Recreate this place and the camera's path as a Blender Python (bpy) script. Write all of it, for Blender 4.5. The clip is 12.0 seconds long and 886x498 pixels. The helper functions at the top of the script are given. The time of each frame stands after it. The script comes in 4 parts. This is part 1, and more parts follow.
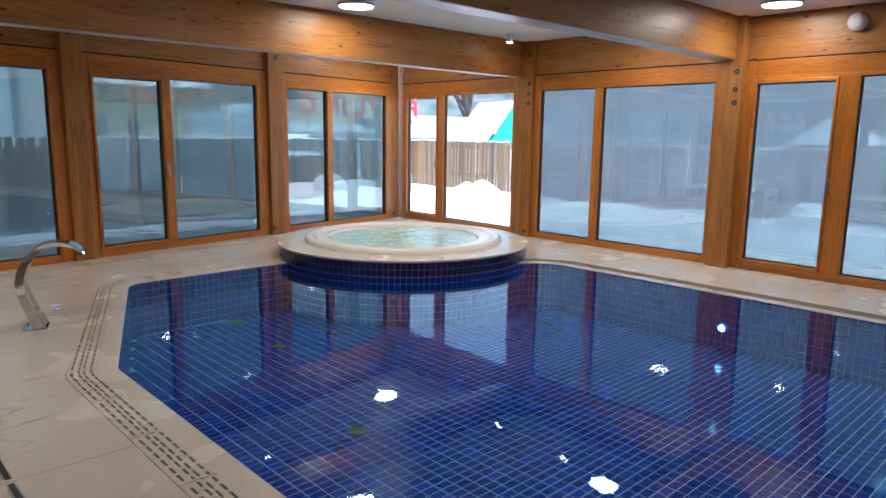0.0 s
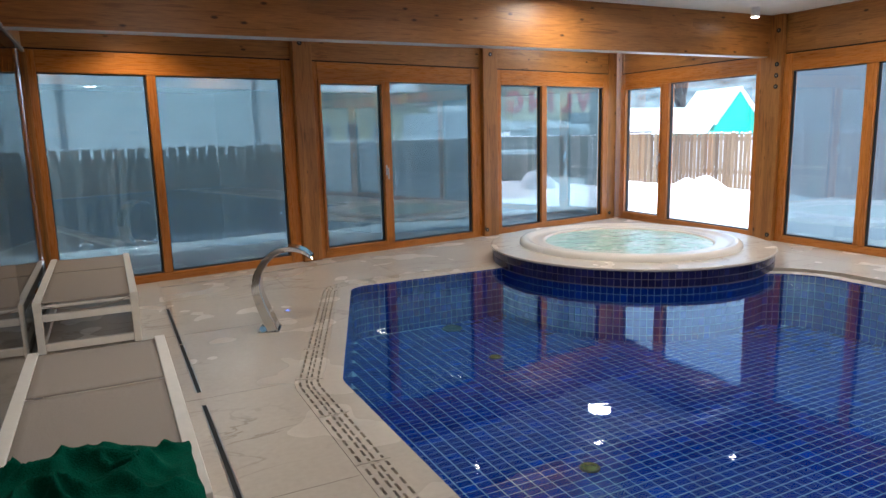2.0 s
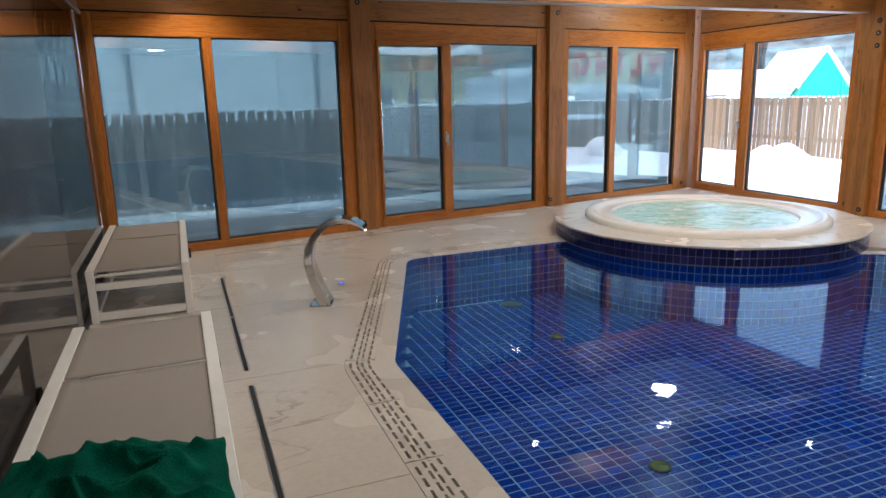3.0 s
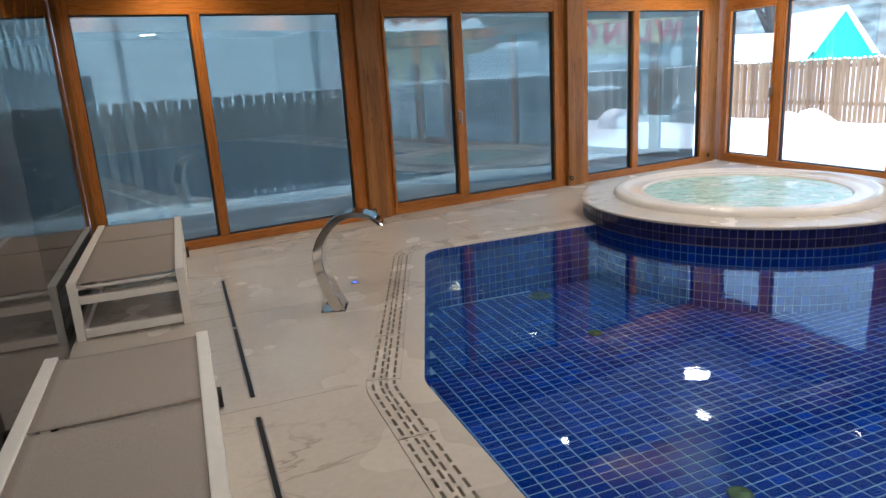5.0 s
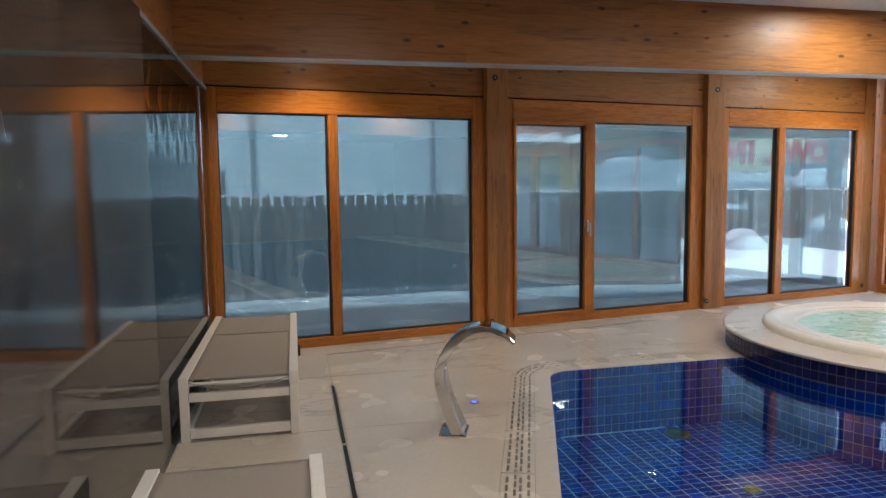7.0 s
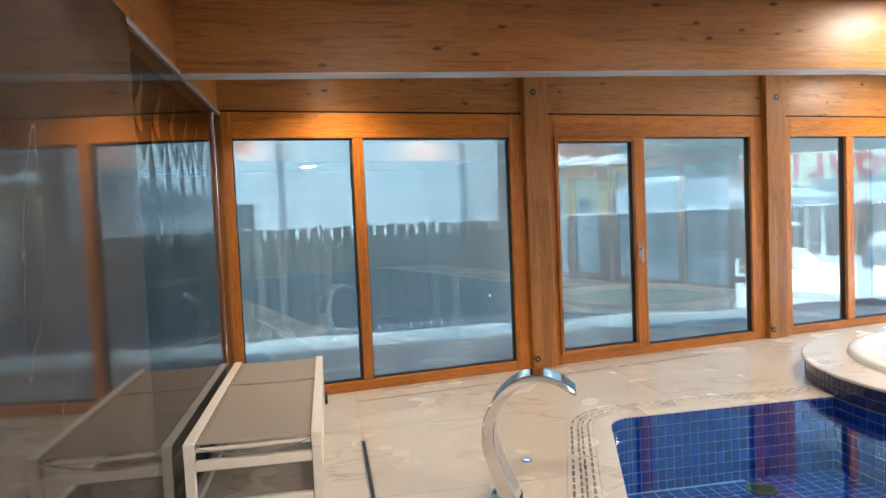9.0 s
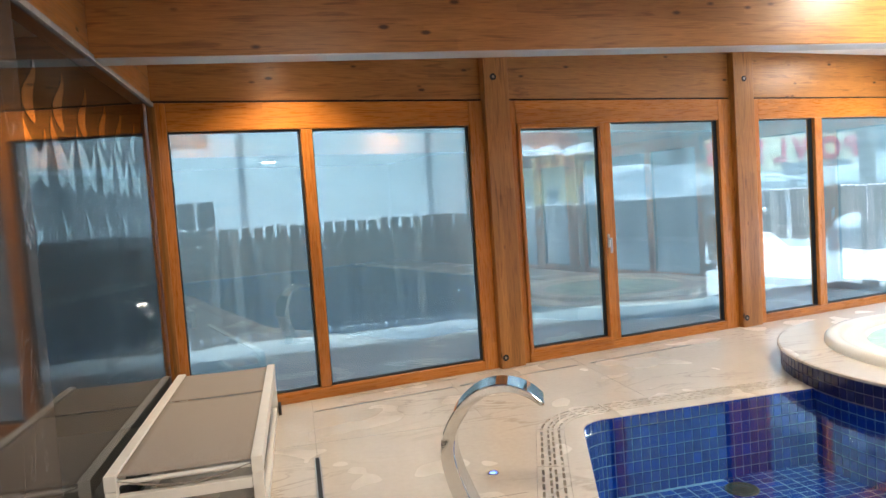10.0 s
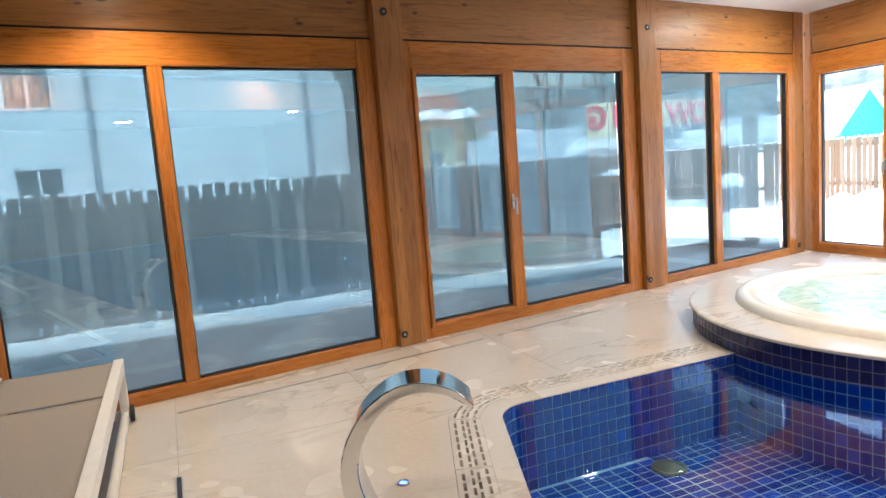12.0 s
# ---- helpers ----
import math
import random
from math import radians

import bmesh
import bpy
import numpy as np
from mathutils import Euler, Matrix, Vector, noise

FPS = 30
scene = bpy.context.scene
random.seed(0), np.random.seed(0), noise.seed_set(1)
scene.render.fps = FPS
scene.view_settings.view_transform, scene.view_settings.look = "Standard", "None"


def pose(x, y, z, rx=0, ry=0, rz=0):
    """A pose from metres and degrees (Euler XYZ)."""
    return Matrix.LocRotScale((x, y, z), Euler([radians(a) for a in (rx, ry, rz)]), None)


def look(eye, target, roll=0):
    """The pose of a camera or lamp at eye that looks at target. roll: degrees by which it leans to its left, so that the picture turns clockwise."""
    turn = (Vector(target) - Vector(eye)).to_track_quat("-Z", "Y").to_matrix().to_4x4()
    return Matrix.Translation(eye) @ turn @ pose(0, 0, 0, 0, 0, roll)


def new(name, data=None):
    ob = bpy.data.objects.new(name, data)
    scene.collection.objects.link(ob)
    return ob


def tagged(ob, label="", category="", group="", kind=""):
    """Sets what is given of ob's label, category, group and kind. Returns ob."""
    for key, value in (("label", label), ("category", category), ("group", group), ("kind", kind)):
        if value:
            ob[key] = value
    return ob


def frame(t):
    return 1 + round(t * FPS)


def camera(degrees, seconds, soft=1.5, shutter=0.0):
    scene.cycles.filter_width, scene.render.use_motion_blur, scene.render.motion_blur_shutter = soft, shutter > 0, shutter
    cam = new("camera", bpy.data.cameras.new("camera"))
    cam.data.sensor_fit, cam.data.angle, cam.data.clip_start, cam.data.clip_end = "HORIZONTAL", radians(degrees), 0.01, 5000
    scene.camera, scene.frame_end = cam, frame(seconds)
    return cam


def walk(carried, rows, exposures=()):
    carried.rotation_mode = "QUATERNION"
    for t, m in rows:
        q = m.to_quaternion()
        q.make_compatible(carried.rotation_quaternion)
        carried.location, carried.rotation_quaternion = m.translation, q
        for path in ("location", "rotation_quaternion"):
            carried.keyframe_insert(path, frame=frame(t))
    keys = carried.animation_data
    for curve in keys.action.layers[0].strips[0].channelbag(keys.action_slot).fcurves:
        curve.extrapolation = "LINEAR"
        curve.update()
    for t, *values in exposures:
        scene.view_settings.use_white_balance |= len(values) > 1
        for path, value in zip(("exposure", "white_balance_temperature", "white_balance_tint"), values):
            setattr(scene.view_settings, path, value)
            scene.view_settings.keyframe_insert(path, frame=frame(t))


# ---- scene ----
cam = camera(66.8, 12.0)
PATH = [
    (0, (-0.259, 0.088, 1.541), (1.096, 1.52, 1.205), 0.8),
    (0.5, (-0.195, 0.162, 1.546), (0.959, 1.762, 1.211), 0.8),
    (1, (-0.18, 0.319, 1.535), (0.877, 1.986, 1.213), 0.3),
    (1.5, (-0.166, 0.499, 1.535), (0.808, 2.216, 1.214), -0.6),
    (2, (-0.125, 0.647, 1.54), (0.747, 2.413, 1.198), -1.4),
    (2.5, (-0.029, 0.815, 1.549), (0.743, 2.626, 1.195), -1.8),
    (3, (0.012, 0.944, 1.548), (0.713, 2.765, 1.108), -1.4),
    (3.2, (0.02, 0.992, 1.545), (0.726, 2.804, 1.077), -1.6),
    (4.8, (0.079, 1.492, 1.528), (0.827, 3.271, 1.005), -3.0),
    (5, (0.098, 1.558, 1.525), (0.777, 3.371, 1.024), -3.5),
    (5.5, (0.114, 1.671, 1.525), (0.704, 3.526, 1.068), -2.5),
    (6, (0.075, 1.789, 1.53), (0.61, 3.688, 1.201), -0.4),
    (6.5, (0.01, 1.912, 1.533), (0.502, 3.841, 1.337), -0.5),
    (7, (0.003, 2.034, 1.515), (0.432, 3.979, 1.331), -0.7),
    (7.5, (0.053, 2.198, 1.514), (0.386, 4.165, 1.371), -0.5),
    (7.7, (0.033, 2.223, 1.516), (0.368, 4.191, 1.396), -0.9),
    (9.5, (0.135, 2.81, 1.504), (0.496, 4.775, 1.401), -3.3),
    (10, (0.232, 2.957, 1.503), (0.656, 4.908, 1.378), -4.0),
    (10.5, (0.263, 3.15, 1.494), (0.782, 5.076, 1.349), -5.1),
    (11, (0.254, 3.327, 1.464), (0.899, 5.214, 1.304), -6.3),
    (11.5, (0.281, 3.479, 1.447), (0.942, 5.357, 1.257), -5.9),
    (12, (0.347, 3.696, 1.426), (1.092, 5.536, 1.179), -4.4),
]
walk(cam, [(t, look(eye, target, roll)) for t, eye, target, roll in PATH],
     exposures=[(0, 2.05, 5650, 8), (3, 2.15, 5650, 8), (5.5, 2.15, 5650, 8), (6.5, 1.95, 5750, 8), (7.0, 2.1, 5800, 8), (7.5, 2.95, 6000, 8), (9.5, 3.05, 6050, 8), (11, 3.05, 5950, 8), (12, 3.0, 5850, 8)])

# ---- daylight ----
world = bpy.data.worlds.new("winter_sky")
scene.world = world
world.use_nodes = True
wn = world.node_tree
sky = wn.nodes.new("ShaderNodeTexSky")
sky.sky_type = 'NISHITA'
sky.sun_disc = False
sky.sun_elevation, sky.sun_rotation = radians(72), radians(200)
sky.dust_density, sky.air_density, sky.ozone_density = 4.0, 1.2, 2.0
wn.links.new(sky.outputs[0], wn.nodes["Background"].inputs[0])
wn.nodes["Background"].inputs[1].default_value = 0.15
sun = new("sun", bpy.data.lights.new("sun", 'SUN'))
sun.data.energy, sun.data.angle, sun.data.color = 1.5, radians(25), (1.0, 0.97, 0.93)
sun.matrix_world = look((0, 0, 20), (2.2, 6.1, 0))

LAMP_GLOW, SPOT_WATTS = 19.0, 5.5


# ---- materials ----
def material(name, rough=0.5, metal=0.0, spec=0.5):
    m = bpy.data.materials.new(name)
    m.use_nodes = True
    b = m.node_tree.nodes["Principled BSDF"]
    b.inputs["Roughness"].default_value = rough
    b.inputs["Metallic"].default_value = metal
    b.inputs["Specular IOR Level"].default_value = spec
    return m, m.node_tree.nodes, m.node_tree.links, b


def noise_node(n, l, scale, detail=6.0, stretch=(1, 1, 1), distort=0.0, coord="Object"):
    tc, mp, tx = n.new("ShaderNodeTexCoord"), n.new("ShaderNodeMapping"), n.new("ShaderNodeTexNoise")
    mp.inputs["Scale"].default_value = stretch
    tx.inputs["Scale"].default_value, tx.inputs["Detail"].default_value, tx.inputs["Distortion"].default_value = scale, detail, distort
    l.new(tc.outputs[coord], mp.inputs[0])
    l.new(mp.outputs[0], tx.inputs["Vector"])
    return tx


def ramp(n, l, fac, stops):
    r = n.new("ShaderNodeValToRGB")
    while len(r.color_ramp.elements) < len(stops):
        r.color_ramp.elements.new(0.5)
    for e, (p, c) in zip(r.color_ramp.elements, stops):
        e.position, e.color = p, (*c, 1)
    l.new(fac, r.inputs[0])
    return r


def mix(n, l, fac, a, b, mode='MIX'):
    x = n.new("ShaderNodeMix")
    x.data_type, x.blend_type = 'RGBA', mode
    for sock, v in ((x.inputs[0], fac), (x.inputs[6], a), (x.inputs[7], b)):
        if hasattr(v, "links"):
            l.new(v, sock)
        elif isinstance(v, tuple):
            sock.default_value = (*v, 1)
        else:
            sock.default_value = v
    return x.outputs[2]


def bump(n, l, b, height, strength, dist=0.01):
    k = n.new("ShaderNodeBump")
    k.inputs["Strength"].default_value, k.inputs["Distance"].default_value = strength, dist
    l.new(height, k.inputs["Height"])
    l.new(k.outputs[0], b.inputs["Normal"])


def plain(name, colour, rough=0.5, metal=0.0, var=0.12, scale=8.0, spec=0.5, bumpy=0.0):
    m, n, l, b = material(name, rough, metal, spec)
    t = noise_node(n, l, scale)
    lo = tuple(c * (1 - var) for c in colour)
    hi = tuple(min(1, c * (1 + var)) for c in colour)
    r = ramp(n, l, t.outputs[0], [(0.3, lo), (0.7, hi)])
    l.new(r.outputs[0], b.inputs["Base Color"])
    if bumpy:
        bump(n, l, b, noise_node(n, l, scale * 6).outputs[0], bumpy)
    return m


def wood(name, light, dark, axis, rough=0.38, knots=True):
    """Varnished softwood with grain along the given axis and scattered knots."""
    m, n, l, b = material(name, rough)
    st = [9.0, 9.0, 9.0]
    st["xyz".index(axis)] = 0.55
    grain = noise_node(n, l, 3.0, 9, tuple(st), 1.2)
    fine = noise_node(n, l, 16.0, 6, tuple(st), 0.3)
    c = ramp(n, l, grain.outputs[0], [(0.34, tuple(0.75 * v for v in dark)), (0.46, light), (0.58, tuple(0.82 * v for v in light)), (0.72, dark)]).outputs[0]
    c = mix(n, l, 0.35, c, ramp(n, l, fine.outputs[0], [(0.35, dark), (0.6, light)]).outputs[0])
    # lamella tint, board by board
    lam = [0.6, 8.5, 8.5]
    if axis != "x":
        lam = [8.5, 8.5, 8.5]
        lam["xyz".index(axis)] = 0.6
    tc, mp = n.new("ShaderNodeTexCoord"), n.new("ShaderNodeMapping")
    mp.inputs["Scale"].default_value = lam
    vor0 = n.new("ShaderNodeTexVoronoi")
    vor0.distance = 'CHEBYCHEV'
    vor0.inputs["Scale"].default_value = 1.0
    l.new(tc.outputs["Object"], mp.inputs[0])
    l.new(mp.outputs[0], vor0.inputs["Vector"])
    tint = n.new("ShaderNodeRGBToBW")
    l.new(vor0.outputs["Color"], tint.inputs[0])
    c = mix(n, l, 0.7, c, ramp(n, l, tint.outputs[0], [(0.1, (0.62, 0.6, 0.58)), (0.9, (1, 1, 1))]).outputs[0], 'MULTIPLY')
    if knots:
        sc = [3.4, 3.4, 3.4]
        sc["xyz".index(axis)] = 1.5
        mp2, vor = n.new("ShaderNodeMapping"), n.new("ShaderNodeTexVoronoi")
        mp2.inputs["Scale"].default_value = sc
        vor.inputs["Scale"].default_value = 2.2
        l.new(tc.outputs["Object"], mp2.inputs[0])
        l.new(mp2.outputs[0], vor.inputs["Vector"])
        k = ramp(n, l, vor.outputs["Distance"], [(0.06, (1, 1, 1)), (0.13, (0, 0, 0))]).outputs[0]
        c = mix(n, l, k, c, tuple(0.28 * v for v in dark))
    l.new(c, b.inputs["Base Color"])
    rr = ramp(n, l, fine.outputs[0], [(0.3, (rough - .08,) * 3), (0.7, (rough + .1,) * 3)])
    l.new(rr.outputs[0], b.inputs["Roughness"])
    bump(n, l, b, fine.outputs[0], 0.12, 0.004)
    return m


M = {}
LIGHT, DARK = (0.46, 0.196, 0.046), (0.255, 0.098, 0.022)
for ax in "xyz":
    M["wood_" + ax] = wood("varnished_spruce_" + ax, LIGHT, DARK, ax)
    M["frame_" + ax] = wood("stained_window_timber_" + ax, (0.57, 0.205, 0.030), (0.43, 0.142, 0.020), ax, 0.30, False)
M["ceiling"] = plain("matt_white_ceiling", (0.78, 0.76, 0.73), 0.9, var=0.03)
M["black"] = plain("black_rubber", (0.012, 0.012, 0.013), 0.6)
# near-black: the shade inside the channel and grooves, put into the colour
M["groove"] = plain("groove_shade", (0.02, 0.011, 0.006), 0.8)
M["steel"] = plain("brushed_steel", (0.55, 0.54, 0.52), 0.3, 1.0, 0.05, 30)
M["chrome"] = plain("polished_steel", (0.72, 0.71, 0.70), 0.06, 1.0, 0.02, 30)
M["aluminium"] = plain("cream_powder_coat", (0.84, 0.80, 0.74), 0.42, 0.0, 0.03, 20)
M["plate"] = plain("pale_metal_strip", (0.46, 0.43, 0.40), 0.35, 0.3, 0.05, 10)
M["acrylic"] = plain("cream_acrylic", (0.84, 0.79, 0.72), 0.12, 0.0, 0.02, 4)
M["plastic"] = plain("white_plastic", (0.75, 0.74, 0.78), 0.35, 0.0, 0.03)
# near-black colour stands in for the missing light of the side room
M["darkroom"] = plain("unlit_room_black", (0.045, 0.045, 0.05), 0.8)
M["drain"] = plain("dark_green_drain", (0.02, 0.05, 0.035), 0.4)
M["snow"] = plain("fresh_snow", (0.86, 0.89, 0.93), 0.85, 0.0, 0.05, 1.2, 0.2, 0.5)
M["deck"] = plain("wet_terrace_slabs", (0.26, 0.27, 0.28), 0.6, 0.0, 0.2, 1.5)
M["render_white"] = plain("white_render", (0.60, 0.63, 0.66), 0.9, 0.0, 0.05, 0.8)
M["render_yellow"] = plain("yellow_render", (0.44, 0.38, 0.20), 0.9, 0.0, 0.08, 0.8)
M["roof_red"] = plain("red_brown_roof", (0.16, 0.06, 0.05), 0.8, 0.0, 0.2, 2)
M["pane_dark"] = plain("dark_far_glass", (0.05, 0.06, 0.07), 0.2)
M["banner"] = plain("cream_banner", (0.82, 0.73, 0.48), 0.8, 0.0, 0.05, 1)
M["letter"] = plain("pink_red_letters", (0.72, 0.05, 0.09), 0.7, 0.0, 0.05, 2)
M["green_canvas"] = plain("green_canvas", (0.01, 0.27, 0.19), 0.7, 0.0, 0.08, 2)
M["bark"] = plain("dark_bark", (0.055, 0.045, 0.04), 0.9, 0.0, 0.4, 5, 0.3, 0.6)
M["twig"] = plain("bare_twigs", (0.10, 0.09, 0.085), 0.9, 0.0, 0.3, 2)
M["wood_far"] = plain("snowy_conifer_hillside", (0.09, 0.115, 0.12), 0.95, 0.0, 0.7, 0.25)
M["sheet"] = plain("blue_grey_sheet", (0.22, 0.25, 0.29), 0.7, 0.0, 0.08, 2)
M["blue_glow"] = plain("blue_button", (0.05, 0.1, 0.8), 0.2)


def fence_material(name, c0, c1, c2):
    m, n, l, b = material(name, 0.8)
    info = n.new("ShaderNodeObjectInfo")
    g = noise_node(n, l, 5, 6, (9, 9, 0.6))
    c = ramp(n, l, info.outputs["Random"], [(0.0, c0), (0.5, c1), (1.0, c2)]).outputs[0]
    c = mix(n, l, 0.5, c, ramp(n, l, g.outputs[0], [(0.3, (0.6, 0.55, 0.5)), (0.7, (1, 1, 1))]).outputs[0], 'MULTIPLY')
    l.new(c, b.inputs["Base Color"])
    return m


M["fence"] = fence_material("warm_fence_boards", (0.13, 0.075, 0.04), (0.21, 0.125, 0.068), (0.30, 0.20, 0.115))
M["fence_grey"] = fence_material("weathered_grey_boards", (0.08, 0.068, 0.06), (0.21, 0.19, 0.17), (0.38, 0.35, 0.32))


def deck_stone():
    """Cream porcelain floor: faint clouding, thin brown veins, damp glossy patches."""
    m, n, l, b = material("cream_porcelain_floor", 0.3)
    cloud = noise_node(n, l, 1.1, 5)
    c = ramp(n, l, cloud.outputs[0], [(0.3, (0.58, 0.51, 0.43)), (0.7, (0.69, 0.62, 0.53))]).outputs[0]
    fine = noise_node(n, l, 28, 4)
    c = mix(n, l, 0.25, c, ramp(n, l, fine.outputs[0], [(0.3, (0.54, 0.47, 0.39)), (0.7, (0.72, 0.66, 0.58))]).outputs[0])
    vein = noise_node(n, l, 1.5, 7, (0.8, 2.2, 1), 1.3)
    v = ramp(n, l, vein.outputs[0], [(0.475, (0, 0, 0)), (0.5, (0.62,) * 3), (0.525, (0, 0, 0))]).outputs[0]
    zone = noise_node(n, l, 0.7, 2)
    z = ramp(n, l, zone.outputs[0], [(0.48, (0, 0, 0)), (0.62, (1, 1, 1))]).outputs[0]
    c = mix(n, l, mix(n, l, 1.0, v, z, 'MULTIPLY'), c, (0.27, 0.2, 0.14))
    l.new(c, b.inputs["Base Color"])
    wet = noise_node(n, l, 1.6, 2)
    l.new(ramp(n, l, wet.outputs[0], [(0.25, (0.30,) * 3), (0.75, (0.22,) * 3)]).outputs[0], b.inputs["Roughness"])
    bump(n, l, b, fine.outputs[0], 0.03, 0.002)
    return m


def marble():
    m, n, l, b = material("polished_dark_marble", 0.05, 0.0, 0.75)
    v = noise_node(n, l, 0.9, 8, (1, 1.6, 0.5), 2.0)
    f = ramp(n, l, v.outputs[0], [(0.492, (0, 0, 0)), (0.5, (0.16,) * 3), (0.508, (0, 0, 0))]).outputs[0]
    c = ramp(n, l, noise_node(n, l, 3).outputs[0], [(0.3, (0.028, 0.023, 0.02)), (0.7, (0.06, 0.05, 0.044))]).outputs[0]
    l.new(mix(n, l, f, c, (0.42, 0.38, 0.34)), b.inputs["Base Color"])
    return m


def tile_material(name, lo, hi, source):
    m, n, l, b = material(name, 0.12)
    if source == "island":
        g = n.new("ShaderNodeNewGeometry")
        out = g.outputs["Random Per Island"]
    else:
        out = n.new("ShaderNodeObjectInfo").outputs["Random"]
    l.new(ramp(n, l, out, [(0.0, lo), (0.85, hi), (1.0, tuple(min(1, 1.5 * c) for c in hi))]).outputs[0], b.inputs["Base Color"])
    return m


def clear(name, ior, tint, rough=0.0, ripple=0.0, scale=1.0):
    """Thin clear sheet: what passes is tinted, the gloss follows Fresnel."""
    m = bpy.data.materials.new(name)
    m.use_nodes = True
    n, l = m.node_tree.nodes, m.node_tree.links
    n.clear()
    out, mx, tr, gl, fr = (n.new("ShaderNode" + k) for k in ("OutputMaterial", "MixShader", "BsdfTransparent", "BsdfGlossy", "Fresnel"))
    fr.inputs["IOR"].default_value = ior
    tr.inputs[0].default_value = (*tint, 1)
    gl.inputs["Roughness"].default_value = rough
    l.new(fr.outputs[0], mx.inputs[0])
    l.new(tr.outputs[0], mx.inputs[1])
    l.new(gl.outputs[0], mx.inputs[2])
    l.new(mx.outputs[0], out.inputs[0])
    if ripple:
        a = noise_node(n, l, 2.2 * scale, 3, (1, 1, 1), 0.6)
        k = n.new("ShaderNodeBump")
        k.inputs["Strength"].default_value, k.inputs["Distance"].default_value = ripple, 0.02
        fine = noise_node(n, l, 13.0 * scale, 3, (1, 1.6, 1), 0.8)
        both = n.new("ShaderNodeMath")
        both.operation = 'MULTIPLY_ADD'
        both.inputs[1].default_value = 0.13
        l.new(fine.outputs[0], both.inputs[0])
        l.new(a.outputs[0], both.inputs[2])
        l.new(both.outputs[0], k.inputs["Height"])
        l.new(k.outputs[0], gl.inputs["Normal"])
        l.new(k.outputs[0], fr.inputs["Normal"])
    return m


def screen_material(name, cover, lo, hi):
    """Grey open-weave sun screen: about half of what is behind passes."""
    m = bpy.data.materials.new(name)
    m.use_nodes = True
    n, l = m.node_tree.nodes, m.node_tree.links
    n.clear()
    out, mx, tr, df = (n.new("ShaderNode" + k) for k in ("OutputMaterial", "MixShader", "BsdfTransparent", "BsdfTranslucent"))
    w = noise_node(n, l, 3, 4)
    l.new(ramp(n, l, w.outputs[0], [(0.3, lo), (0.7, hi)]).outputs[0], df.inputs[0])
    mx.inputs[0].default_value = cover
    tr.inputs[0].default_value = (0.36, 0.48, 0.49, 1)
    l.new(tr.outputs[0], mx.inputs[1])
    l.new(df.outputs[0], mx.inputs[2])
    l.new(mx.outputs[0], out.inputs[0])
    return m


def etched():
    """White etching: a thin veil on the glass."""
    m = bpy.data.materials.new("white_etching")
    m.use_nodes = True
    n, l = m.node_tree.nodes, m.node_tree.links
    n.clear()
    out, mx, tr, df = (n.new("ShaderNode" + k) for k in ("OutputMaterial", "MixShader", "BsdfTransparent", "BsdfGlossy"))
    df.inputs[0].default_value = (0.9, 0.95, 0.95, 1)
    df.inputs["Roughness"].default_value = 0.06
    mx.inputs[0].default_value = 0.6
    l.new(tr.outputs[0], mx.inputs[1])
    l.new(df.outputs[0], mx.inputs[2])
    l.new(mx.outputs[0], out.inputs[0])
    return m


def glow(name, colour, strength):
    m, n, l, b = material(name, 0.4)
    b.inputs["Base Color"].default_value = (0.8, 0.8, 0.8, 1)
    b.inputs["Emission Color"].default_value = (*colour, 1)
    b.inputs["Emission Strength"].default_value = strength
    return m


def spa_water():
    m, n, l, b = material("foaming_spa_water", 0.06)
    f = noise_node(n, l, 7, 6, (1, 1, 1), 1.5)
    c = ramp(n, l, f.outputs[0], [(0.35, (0.36, 0.62, 0.50)), (0.55, (0.55, 0.76, 0.66)), (0.68, (0.86, 0.92, 0.88))]).outputs[0]
    l.new(c, b.inputs["Base Color"])
    bump(n, l, b, f.outputs[0], 0.5, 0.03)
    return m


def towel_material():
    m, n, l, b = material("green_terry", 0.95, 0, 0.1)
    t = noise_node(n, l, 160, 3)
    big = noise_node(n, l, 9, 3)
    c = ramp(n, l, t.outputs[0], [(0.3, (0.002, 0.06, 0.034)), (0.7, (0.005, 0.125, 0.075))]).outputs[0]
    l.new(mix(n, l, 0.4, c, ramp(n, l, big.outputs[0], [(0.3, (0.003, 0.05, 0.03)), (0.7, (0.005, 0.13, 0.08))]).outputs[0]), b.inputs["Base Color"])
    bump(n, l, b, t.outputs[0], 0.8, 0.004)
    return m


M["joint"] = plain("beige_joint", (0.30, 0.25, 0.20), 0.8)
M["floor"], M["marble"], M["screen"], M["towel"] = deck_stone(), marble(), screen_material("grey_sun_screen", 0.75, (0.076, 0.114, 0.113), (0.086, 0.128, 0.127)), towel_material()
M["frost"] = etched()
M["screen_dense"] = screen_material("dense_grey_sun_screen", 0.80, (0.15, 0.165, 0.175), (0.165, 0.18, 0.19))
M["pool_tile"] = tile_material("cobalt_pool_tile", (0.001, 0.030, 0.235), (0.002, 0.046, 0.33), "island")
M["tub_tile"] = tile_material("navy_glazed_tile", (0.010, 0.010, 0.055), (0.017, 0.018, 0.09), "object")
M["grout"] = plain("pale_grout", (0.28, 0.44, 0.62), 0.9)
M["tub_grout"] = plain("lilac_grey_grout", (0.20, 0.185, 0.23), 0.9)
M["water"] = clear("pool_water", 1.40, (0.62, 0.86, 0.98), 0.0, 0.06)
M["glass"] = clear("window_glass", 2.5, (0.93, 0.97, 0.96))
M["partition"] = clear("partition_glass", 2.15, (0.78, 0.84, 0.84))
